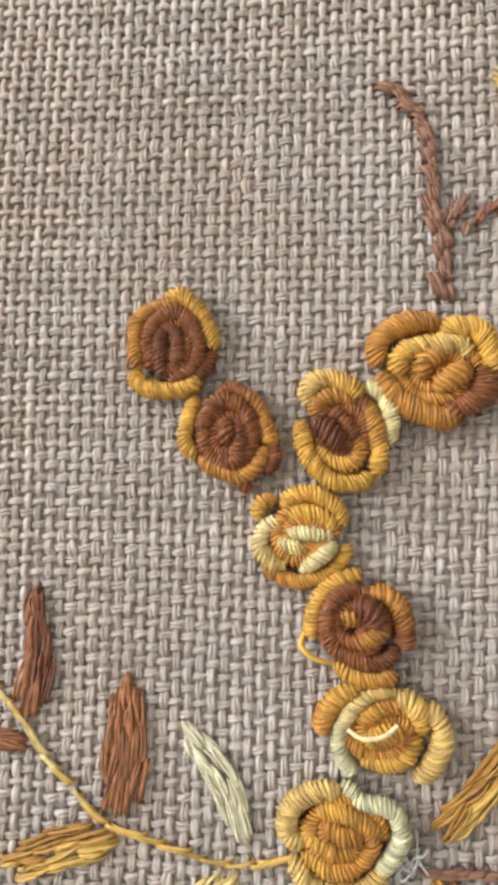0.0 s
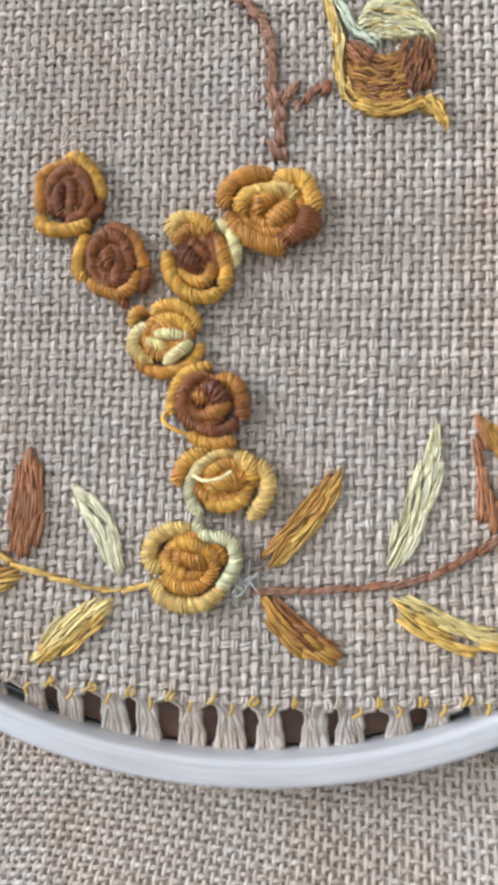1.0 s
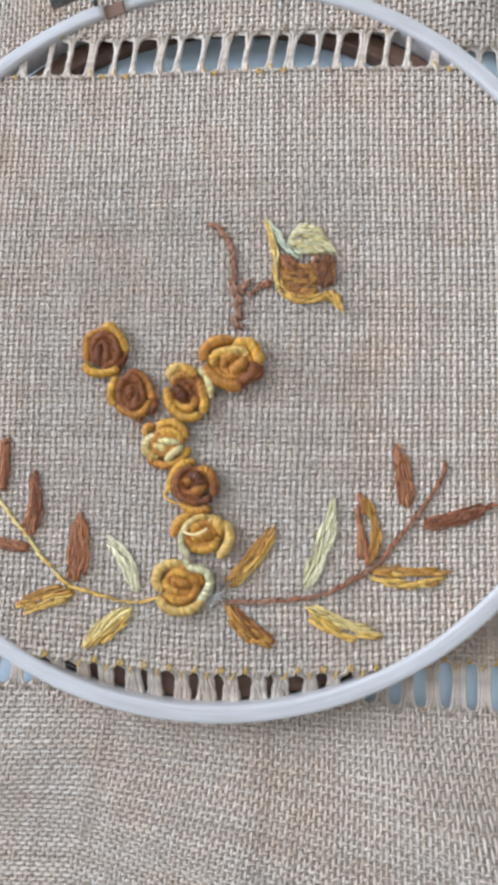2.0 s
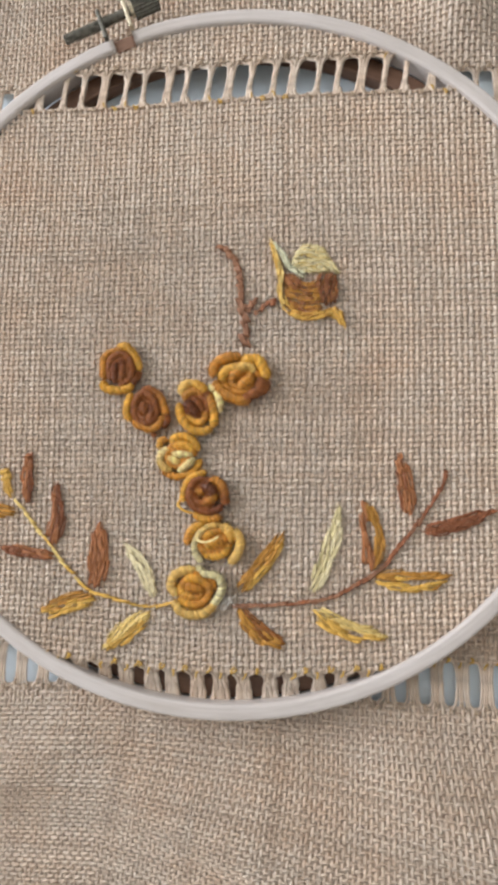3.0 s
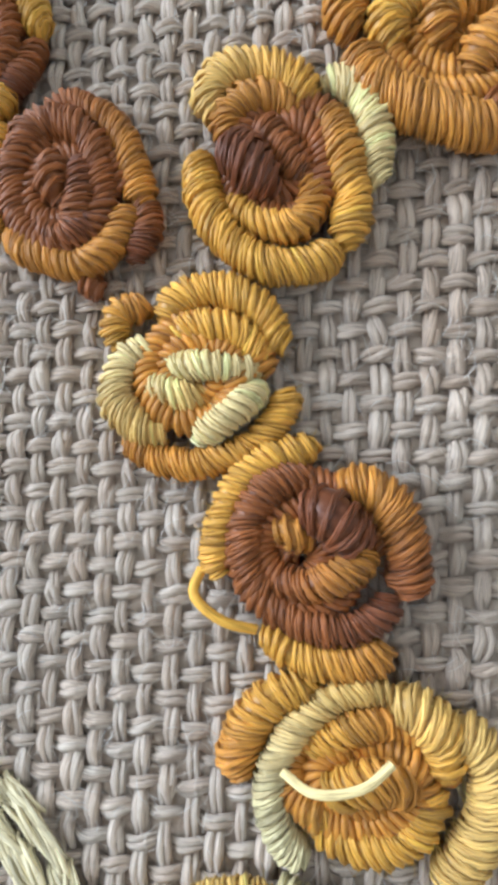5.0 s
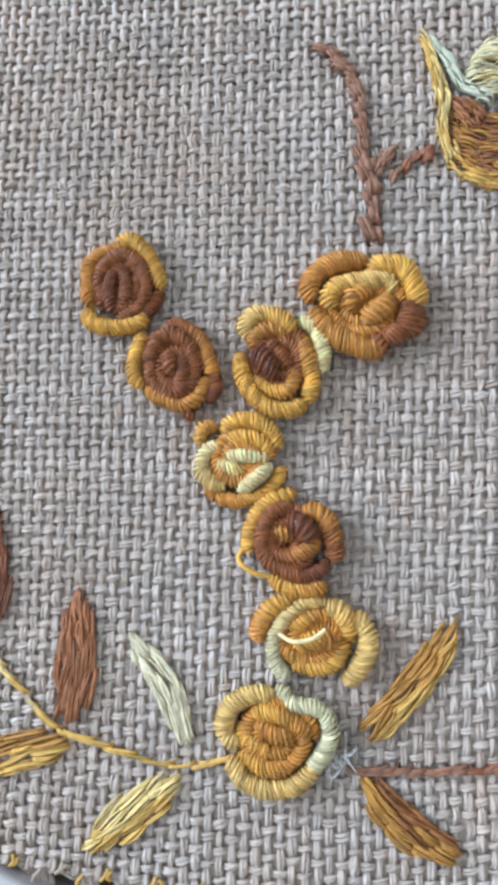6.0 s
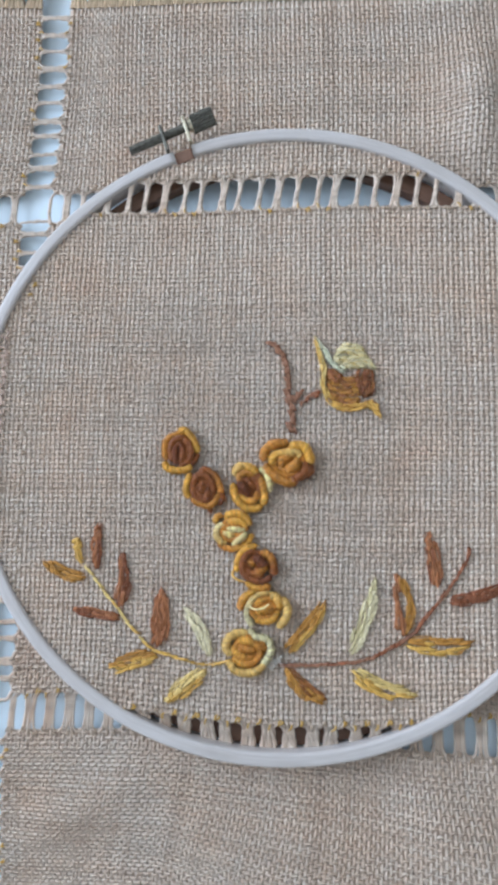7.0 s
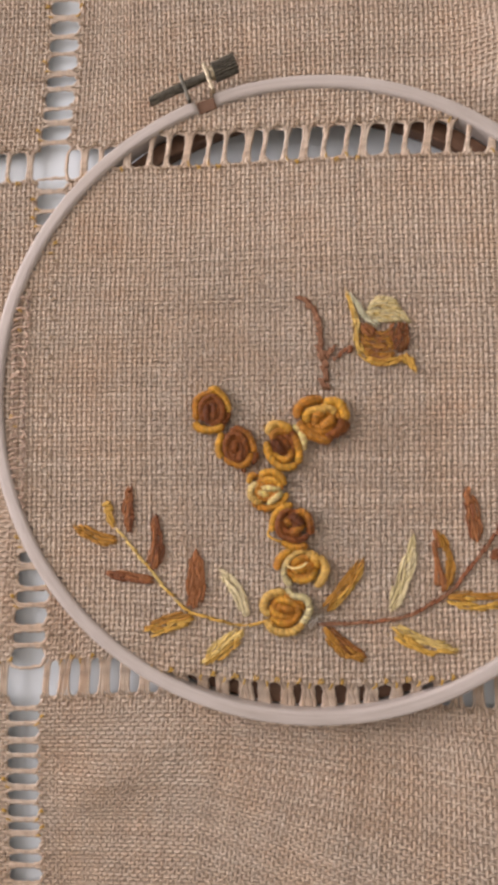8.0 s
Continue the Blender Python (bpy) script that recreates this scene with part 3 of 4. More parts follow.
def make_hoop():
    hoop = thing("embroidery_hoop", "round pale wooden embroidery hoop clamped on the linen cloth", "hoop")
    half = 2.9 / HOOP_R
    yarn_part("outer_ring", [ring_tube(HOOP_R - 4.0, HOOP_R - 0.1, -4.6, 1.5, GAP + half, GAP + 2 * math.pi - half, 0.9, 360)], HOOP_WOOD, hoop, "smooth whitish wooden outer ring")
    # dark brown carries the shade that the cloth and outer ring would cast
    yarn_part("inner_ring", [ring_tube(HOOP_R - 9.4, HOOP_R - 4.05, -8.3, -4.0, 0, 2 * math.pi, 0.5, 240)], SHADED_WOOD, hoop, "wooden inner ring under the cloth, its shade put into the dark brown")
    # added block: stands for the cloth-wrapped inner ring behind the gap, in shaded brown
    yarn_part("ring_in_gap", [ring_tube(HOOP_R - 4.6, HOOP_R - 0.8, -4.4, 0.7, GAP - half * 1.02, GAP + half * 1.02, 0.4, 8)], SHADED_WOOD, hoop, "added brown block for the cloth-wrapped inner ring seen through the gap")
    # the screw across the gap: it runs along the hoop's edge, just outside it
    out = Vector((math.cos(GAP), math.sin(GAP), 0))
    along = Vector((-out.y, out.x, 0)) * -1
    along = (along + out * 0.07).normalized()
    mid = Vector((HOOP_X, HOOP_Y, 0)) + out * (HOOP_R + 5.6) + Vector((0, 0, 0.6))
    at = lambda d, o=0.0, z=0.0: (mid + along * d + out * o + Vector((0, 0, z))) * MM
    bm = rod(bmesh.new(), at(-15.5), at(7.0), 1.25 * MM, 20)
    for d in np.arange(-15.3, -1.0, 0.62):
        rod(bm, at(d), at(d + 0.32), 1.42 * MM, 20)
    part("screw", bm, STEEL, hoop, "dark threaded metal screw")
    nut = part("knurled_nut", rod(bmesh.new(), at(5.2), at(12.4), 2.75 * MM, 40, 0.1), STEEL, hoop, "dark knurled tightening nut")
    part("collar", rod(bmesh.new(), at(4.2), at(5.3), 2.0 * MM, 24), BRASS, nut)
    for d, mat in ((-4.3, STEEL), (3.2, BRASS)):
        bm = bmesh.new()
        turn = Matrix((along, out, Vector((0, 0, 1)))).transposed().to_4x4()
        box(bm, (-0.55, -6.4, -2.4), (0.55, 2.6, 2.6), 0.4)
        bmesh.ops.transform(bm, matrix=Matrix.Diagonal((MM, MM, MM, 1)) @ Matrix.Translation(mid + along * d) @ turn, verts=bm.verts)
        part("bracket", bm, mat, hoop, "small upright metal bracket")
    return hoop


make_hoop()

# ---- embroidered roses: each petal is one bullion stitch, wrapped round and round ----
def dye_line(c0, c1, n, run):
    f = smoothstep(0.15, 0.85, np.linspace(0, 1, n))[:, None]
    c = np.array(DYES[c0]) * (1 - f) + np.array(DYES[c1]) * f
    return c


def bullion(points, width, c0, c1, layer, plies=4):
    """A bullion stitch: a thread of a few twisted plies wound round and round a core that follows the points."""
    r0 = min(width * 1.3, width + 0.42) / 2
    core, run = smooth_path(points, 0.2)
    length = run[-1]
    seed = int(abs(points[0][0] * 31 + points[0][1] * 17) * 10) % 9973
    g = np.random.default_rng(seed)
    arch = np.sin(np.pi * run / length)
    end = np.clip(np.minimum(run, length - run) / (r0 * 0.9), 0.05, 1.0)
    round_end = np.sqrt(end * (2 - end))
    z = 0.4 + r0 * 0.72 * (0.55 + 0.45 * round_end) + layer * 0.36 * (0.35 + 0.65 * arch) + 0.2 * arch
    sway = 0.07 * noise_line(run + 1, seed + 7, 1.7)
    core = np.c_[core + sway[:, None], z]
    lump = 1 + 0.05 * noise_line(run + 1, seed + 5, 0.9)
    girth = r0 * lump * round_end
    thread = 0.25 * min(1.0, max(0.62, width / 1.7))
    wrap = thread * 1.8
    turns = max(3, int(length / wrap))
    per = 11
    a = np.arange(turns * per) * 2 * np.pi / per
    jitter = np.interp(a, np.linspace(0, a[-1], turns), g.normal(0, 0.22, turns)) * wrap
    lean = r0 * (0.38 + 0.10 * np.interp(a, np.linspace(0, a[-1], max(4, turns // 3)), g.normal(0, 1, max(4, turns // 3))))
    s = np.clip(a / (2 * np.pi) * wrap * (length / (turns * wrap)) + jitter * 0.5 + lean * np.cos(a), 0, length)
    at = np.stack([np.interp(s, run, core[:, k]) for k in range(3)], -1)
    way = np.gradient(core, axis=0)
    way = np.stack([np.interp(s, run, way[:, k]) for k in range(3)], -1)
    way /= np.linalg.norm(way, axis=1, keepdims=True) + 1e-9
    side = np.cross(way, (0.0, 0.0, 1.0))
    side /= np.linalg.norm(side, axis=1, keepdims=True) + 1e-9
    up = np.cross(side, way)
    out = side * np.cos(a)[:, None] + up * np.sin(a)[:, None]
    bulge = 1 + np.interp(a, np.linspace(0, a[-1], turns * 2), g.normal(0, 0.035, turns * 2))
    radius = np.interp(s, run, girth) * bulge - thread * 0.8
    radius = np.maximum(radius, 0.05)
    helix = at + out * radius[:, None]
    helix[:, 2] = np.maximum(helix[:, 2], 0.15)
    f = smoothstep(0.12, 0.88, s / length)[:, None]
    dye = (np.array(DYES[c0]) * (1 - f) + np.array(DYES[c1]) * f) * (1 + np.repeat(g.normal(0, 0.12, turns), per))[:, None]
    along = np.r_[0, np.cumsum(np.linalg.norm(np.diff(helix, axis=0), axis=1))]
    wound = []
    for ply in range(plies):
        phase = along * 1.1 + ply * 2 * np.pi / plies + 0.6 * noise_line(along + 1, seed + 40 + ply, 2.0)
        apart = (0.60 if plies > 1 else 0.0) * thread
        path = helix + way * (apart * np.cos(phase))[:, None] + out * (0.8 * apart * np.sin(phase))[:, None]
        own = dye * (1 + 0.10 * noise_line(along + 1, seed + 60 + ply, 3.0))[:, None]
        fat = thread * (0.48 if plies > 1 else 0.95)
        wound.append(tube(path, along, fat, fat, 4, np.clip(own, 0, 0.92), 0.12, out))
    inner = tube(core, run, np.maximum(girth - thread * 1.1, 0.05), np.maximum(girth - thread * 1.1, 0.05), 10, dye_line(c0, c1, len(core), run) * 0.8)
    return [*wound, inner]


def loose_ends(coil, points):
    """Single fibres that stand off a petal."""
    verts, colours = coil[0], coil[3]
    hairs = []
    for n in rng.integers(0, len(verts), 190):
        p, c = verts[n], colours[n]
        if p[2] < 0.7:
            continue
        turn, length = rng.uniform(0, 6.28), rng.uniform(0.2, 0.65) * (2.2 if rng.random() < 0.08 else 1.0)
        s = np.linspace(0, 1, 4)[:, None]
        way = np.array([math.cos(turn), math.sin(turn), rng.uniform(-0.1, 0.5)])
        bow = np.array([-way[1], way[0], 0.0]) * rng.normal(0, 0.3)
        path = p + way * length * s + bow * length * s * s + np.array([0, 0, -0.3]) * s * s
        hairs.append(tube(path, s[:, 0] * length, 0.011, 0.010, 3, np.clip(c * 1.25 + 0.04, 0, 0.9)))
    return hairs


def heart_spiral(petals):
    """The lowest coil, on which the petals lie."""
    p = np.array([q for petal in petals for q in petal[4:]])
    low, high = p.min(0), p.max(0)
    mid, half = (low + high) / 2, (high - low) / 2 - 0.6
    turns = np.linspace(0, 1, 32)
    a = turns * 2 * math.pi * 2.7
    return [tuple(mid + half * (0.80 - 0.72 * t) * np.array([math.cos(k), math.sin(k)])) for t, k in zip(turns, a)]


def make_rose(petals, label, heart="B"):
    rose = thing("embroidered_rose", label, "embroidery", "bullion roses on the cloth")
    yarn_part("inner_coil", bullion(heart_spiral(petals), 1.75, heart, heart, 0.5, 1), FLOSS, rose)
    fluff = []
    for layer, width, c0, c1, *points in petals:
        thin = width < 0.8
        if thin:
            path, run = smooth_path(points, 0.3)
            z = 1.5 + layer * 0.85 + 0.6 * np.sin(np.pi * run / run[-1])
            yarn_part("loose_thread", [tube(np.c_[path, z], run, width / 2, width / 2, 8, dye_line(c0, c1, len(path), run))], STRAND, rose)
        else:
            coil = bullion(points, width, c0, c1, layer)
            yarn_part("petal", coil, FLOSS, rose)
            fluff += loose_ends(coil[0], points)
    tagged(yarn_part("floss_fuzz", fluff, STRAND, rose), kind="stuff")
    return rose


ROSE_1 = [
    (1, 1.9, "Y", "Y", (-27.7, -0.9), (-25.7, -0.2), (-23.6, -2.3), (-22.3, -4.7), (-21.7, -6.6)),
    (1, 1.9, "Y", "Y", (-31.2, -9.2), (-30.5, -10.9), (-27.7, -11.7), (-24.7, -11.2), (-23.5, -10.0)),
    (1, 1.8, "G", "G", (-31.0, -8.8), (-31.4, -5.4), (-30.9, -3.0), (-28.8, -1.6), (-26.1, -1.2)),
    (0, 1.5, "B", "D", (-22.0, -6.7), (-22.6, -8.5), (-24.3, -10.2)),
    (2, 1.7, "B", "B", (-29.4, -8.9), (-29.7, -5.5), (-28.6, -3.1), (-26.2, -2.4), (-24.1, -4.1), (-23.7, -6.9), (-24.6, -9.2), (-27.0, -10.3)),
    (3, 1.6, "D", "D", (-27.9, -4.3), (-28.3, -7.0), (-27.7, -9.8)),
    (3, 1.6, "D", "B", (-26.7, -3.7), (-25.9, -7.0), (-26.7, -9.6)),
    (2, 1.5, "B", "B", (-25.1, -4.1), (-24.6, -6.9), (-25.8, -9.0)),
]
ROSE_2 = [
    (1, 1.7, "Y", "Y", (-23.8, -12.5), (-24.5, -14.9), (-24.8, -17.6), (-23.7, -19.5)),
    (1, 1.6, "B", "G", (-21.3, -11.8), (-18.9, -11.4), (-16.5, -13.1), (-15.2, -15.7), (-14.8, -18.0)),
    (1, 1.7, "G", "G", (-15.3, -18.1), (-16.4, -20.4), (-18.3, -21.7), (-21.3, -20.8), (-23.0, -19.2)),
    (0, 1.5, "B", "D", (-14.5, -17.3), (-14.2, -19.3), (-15.4, -21.3)),
    (2, 1.9, "B", "B", (-22.3, -18.9), (-22.6, -15.6), (-21.5, -13.2), (-19.1, -12.9), (-17.4, -15.2), (-17.0, -18.1)),
    (3, 1.7, "B", "B", (-19.9, -14.8), (-20.1, -17.9)),
    (2, 1.7, "D", "B", (-18.2, -14.5), (-18.4, -18.1), (-19.4, -19.8)),
    (2, 1.6, "B", "D", (-21.1, -18.9), (-19.3, -20.1), (-17.2, -18.8)),
    (0, 1.3, "B", "B", (-18.2, -22.1), (-17.0, -23.2)),
]
ROSE_3 = [
    (1, 2.2, "L", "Y", (-10.7, -13.1), (-10.3, -10.8), (-8.1, -10.1), (-5.8, -11.0), (-4.8, -12.6)),
    (1, 2.0, "Y", "Y", (-11.2, -15.0), (-10.9, -17.4), (-9.6, -20.2), (-7.6, -22.0), (-5.0, -22.1), (-2.9, -21.3)),
    (1, 2.1, "Y", "G", (-2.8, -21.2), (-2.3, -18.5), (-3.0, -15.5), (-3.7, -12.7)),
    (2, 1.8, "G", "G", (-9.9, -14.4), (-9.3, -12.7), (-7.4, -12.1), (-5.4, -12.9)),
    (2, 1.7, "Y", "G", (-9.2, -17.5), (-8.0, -19.4), (-5.9, -20.0), (-4.6, -18.9), (-4.8, -16.7)),
    (3, 2.5, "D", "D", (-9.4, -14.9), (-8.2, -16.5), (-6.9, -18.2)),
    (2, 1.7, "B", "B", (-7.5, -13.1), (-6.2, -15.3), (-5.0, -17.5)),
    (1, 1.9, "P", "P", (-4.0, -10.8), (-1.9, -11.6), (-1.1, -13.9), (-1.0, -17.4)),
]
ROSE_4 = [
    (1, 2.4, "G", "G", (-2.6, -8.5), (-2.9, -6.6), (-1.7, -4.7), (0.7, -3.6), (4.2, -3.5)),
    (1, 2.6, "Y", "Y", (4.4, -5.0), (6.2, -4.0), (8.5, -4.3), (10.1, -6.8), (10.5, -9.4)),
    (2, 2.3, "Y", "L", (-0.1, -9.8), (-0.4, -7.9), (1.2, -6.6), (4.5, -6.2), (6.7, -5.9), (7.3, -7.5)),
    (1, 2.7, "B", "B", (9.6, -8.7), (9.0, -11.5), (7.2, -12.8), (5.8, -12.5)),
    (1, 2.6, "G", "G", (-2.1, -9.4), (-1.1, -11.5), (1.2, -13.3), (4.0, -14.3), (6.3, -14.9)),
    (0, 2.3, "B", "B", (10.7, -9.4), (10.1, -11.5), (8.5, -12.4)),
    (3, 2.1, "G", "G", (2.2, -9.7), (2.7, -7.9), (4.7, -7.6)),
    (3, 2.6, "G", "G", (3.8, -10.9), (5.8, -9.9), (7.4, -8.7)),
    (2, 1.0, "P", "P", (2.6, -12.2), (4.9, -11.9), (6.7, -10.5), (7.3, -9.0)),
    (1, 2.1, "B", "B", (5.6, -12.5), (6.1, -15.2)),
]
ROSE_5 = [
    (1, 1.8, "Y", "Y", (-13.3, -24.9), (-11.5, -23.6), (-9.2, -23.5), (-7.2, -24.8), (-6.2, -27.0)),
    (1, 1.6, "Y", "G", (-16.1, -26.5), (-15.7, -24.6), (-13.9, -24.2)),
    (2, 1.7, "Y", "Y", (-12.6, -25.9), (-10.3, -25.6), (-8.4, -26.1), (-7.2, -27.5)),
    (1, 1.8, "P", "L", (-13.0, -26.6), (-15.2, -27.5), (-15.7, -29.5), (-14.6, -31.1), (-12.8, -32.0)),
    (0, 1.6, "G", "Y", (-15.1, -31.8), (-13.0, -33.2), (-10.4, -33.3), (-7.8, -32.4), (-6.2, -30.4), (-5.7, -29.1)),
    (3, 1.5, "P", "P", (-12.7, -27.6), (-10.2, -27.8), (-7.6, -28.3)),
    (3, 1.5, "P", "P", (-7.3, -29.0), (-8.9, -30.7), (-11.0, -32.0)),
    (2, 1.6, "P", "L", (-13.9, -28.6), (-12.2, -29.4), (-10.3, -29.8)),
]
ROSE_6 = [
    (1, 1.7, "Y", "Y", (-4.2, -32.4), (-6.8, -33.1), (-8.9, -35.2), (-9.5, -37.7), (-9.8, -39.7)),
    (0, 0.6, "Y", "Y", (-10.5, -39.2), (-10.8, -40.6), (-9.2, -41.9), (-7.4, -42.4)),
    (1, 1.9, "Y", "G", (-6.9, -42.4), (-4.8, -43.7), (-2.4, -43.9), (-0.1, -43.1)),
    (1, 2.2, "G", "B", (-3.0, -34.2), (-0.9, -34.8), (0.4, -36.9), (0.8, -38.6), (0.4, -40.2)),
    (2, 1.8, "B", "B", (-4.2, -33.9), (-6.7, -34.6), (-8.0, -36.8), (-7.8, -39.2), (-6.6, -40.6)),
    (3, 2.7, "D", "D", (-4.7, -35.3), (-3.3, -36.1), (-1.9, -37.9)),
    (3, 1.5, "G", "G", (-6.3, -36.5), (-5.6, -36.9), (-4.6, -37.8)),
    (3, 1.7, "B", "G", (-6.3, -39.5), (-4.5, -39.9), (-2.4, -39.0), (-1.3, -37.7)),
    (2, 1.6, "B", "D", (-7.1, -40.9), (-4.2, -42.1), (-1.5, -41.8), (-0.0, -40.4)),
]
ROSE_7 = [
    (1, 2.0, "Y", "G", (-4.1, -45.1), (-6.6, -46.0), (-8.0, -47.9), (-8.2, -50.0)),
    (2, 1.6, "L", "W", (-0.1, -45.5), (-1.8, -45.2), (-3.8, -46.0), (-5.6, -47.8), (-6.4, -50.1), (-6.0, -52.6), (-4.6, -54.2)),
    (1, 2.3, "L", "Y", (-0.2, -45.5), (1.4, -46.2), (2.4, -47.5), (2.1, -49.3)),
    (1, 2.2, "L", "L", (2.9, -46.4), (4.2, -47.9), (4.6, -50.3), (3.6, -52.7), (2.2, -54.1)),
    (2, 1.6, "Y", "G", (-4.7, -48.4), (-3.0, -47.4), (-1.0, -46.9), (-0.3, -47.8)),
    (3, 0.5, "P", "P", (-5.7, -48.6), (-4.1, -49.3), (-1.8, -48.9), (-0.4, -47.9)),
    (3, 2.0, "Y", "G", (-3.7, -50.3), (-1.8, -49.5), (-0.2, -49.4), (0.7, -50.4)),
    (2, 1.7, "Y", "Y", (-4.1, -52.1), (-2.4, -52.8), (-0.1, -52.6), (1.5, -51.2), (1.9, -49.6)),
    (2, 1.5, "G", "Y", (-5.0, -50.3), (-4.4, -51.3), (-3.2, -52.0)),
]
ROSE_8 = [
    (2, 1.7, "W", "W", (-5.7, -55.1), (-4.0, -56.9), (-1.0, -57.4), (0.4, -60.1), (-0.5, -62.6), (-2.0, -64.5)),
    (1, 2.0, "L", "L", (-6.1, -56.2), (-9.5, -56.5), (-11.7, -58.2), (-11.9, -60.7), (-10.2, -62.2)),
    (1, 1.8, "Y", "G", (-9.8, -59.3), (-9.4, -61.2), (-7.0, -62.6), (-3.8, -62.6)),
    (2, 1.9, "Y", "G", (-8.9, -58.1), (-6.1, -58.2), (-3.4, -59.3), (-2.0, -60.5)),
    (3, 1.8, "G", "G", (-8.1, -59.2), (-6.3, -60.4), (-3.7, -60.8)),
    (1, 2.1, "L", "L", (-11.3, -63.6), (-10.0, -65.6), (-6.9, -66.8), (-3.8, -66.3), (-1.3, -64.4)),
    (2, 1.8, "Y", "G", (-10.0, -62.7), (-7.4, -64.3), (-3.9, -64.2)),
]
LEAVES = [
    ((-31.8, -61.8), (-31.1, -45.3), 4.7, "R", "R"),
    ((-43.2, -51.5), (-42.5, -35.4), 3.2, "R", "K"),
    ((-50.3, -41.2), (-50.4, -27.6), 2.9, "R", "K"),
    ((-16.5, -63.6), (-24.1, -50.7), 3.1, "P", "P"),
    ((-17.1, -66.4), (-28.5, -75.9), 3.9, "Y", "L"),
    ((-30.9, -63.2), (-45.2, -67.4), 4.0, "Y", "G"),
    ((-41.8, -53.8), (-57.3, -51.8), 2.4, "K", "R"),
    ((-52.7, -43.3), (-66.7, -38.4), 2.8, "G", "G"),
    ((4.2, -61.3), (14.8, -47.2), 3.5, "G", "Y"),
    ((21.9, -61.6), (28.5, -41.0), 3.4, "C", "P"),
    ((36.1, -56.0), (34.3, -39.3), 4.7, "R", "G"),
    ((45.5, -42.7), (42.5, -27.8), 3.3, "K", "R"),
    ((21.8, -64.7), (39.5, -70.8), 4.2, "L", "Y"),
    ((3.8, -65.1), (15.3, -73.5), 3.8, "B", "G"),
    ((36.2, -57.3), (54.4, -56.8), 4.2, "G", "Y"),
    ((47.5, -45.7), (65.3, -40.3), 2.9, "K", "K"),
    ((-54.4, -39.4), (-56.8, -32.2), 1.5, "Y", "Y"),
]
STEM_LEFT = [(-10.5, -64.0), (-18.3, -65.3), (-24.3, -64.1), (-32.4, -62.0), (-36.3, -58.7), (-40.9, -54.3), (-42.9, -51.5), (-47.3, -46.7), (-50.6, -42.8), (-54.8, -37.9)]
STEM_RIGHT = [(2.4, -64.3), (5.9, -64.5), (11.6, -64.2), (18.4, -63.5), (24.0, -62.7), (29.6, -60.6), (34.1, -57.9), (38.5, -54.8), (43.0, -49.1), (47.5, -43.5), (52.0, -36.6), (54.6, -30.6)]
TWIG = [(-2.5, 27.0), (0.1, 24.2), (2.6, 21.3), (3.4, 16.1), (4.0, 11.0), (4.8, 5.9), (5.3, -0.6)]
TWIG_SIDE = [(5.2, 8.4), (6.7, 10.6), (8.6, 12.1)]
TWIG_BUD = [(7.2, 7.7), (9.2, 9.6), (11.1, 11.2), (12.8, 11.0)]
make_rose(ROSE_1, "dark brown and golden embroidered bullion rose")
make_rose(ROSE_2, "brown embroidered bullion rose with a golden rim")
make_rose(ROSE_3, "golden embroidered bullion rose with a dark brown heart", "B")
make_rose(ROSE_4, "wide golden-brown embroidered bullion rose below the twig", "G")
make_rose(ROSE_5, "golden embroidered bullion rose with a cream heart", "G")
make_rose(ROSE_6, "brown-hearted embroidered bullion rose with golden rim")
make_rose(ROSE_7, "yellow embroidered bullion rose with a pale ring", "G")
make_rose(ROSE_8, "golden embroidered bullion rose with a cream arc", "G")


# ---- leaves in long straight stitches, stems in stem stitch, the bud ----
def strand(points, radius, c0, c1, height, sides=5, tuck=0.9):
    path, run = smooth_path(points, 0.6)
    s = run / run[-1]
    z = 0.5 + height * np.sin(np.pi * s) ** 0.5 - tuck * (np.abs(s - 0.5) * 2) ** 10
    taper = 0.7 + 0.3 * np.sin(np.pi * s) ** 0.25
    shade = 1 + rng.normal(0, 0.16)
    return tube(np.c_[path, z], run, radius * taper, radius * 0.85 * taper, sides, dye_line(c0, c1, len(path), run) * shade)


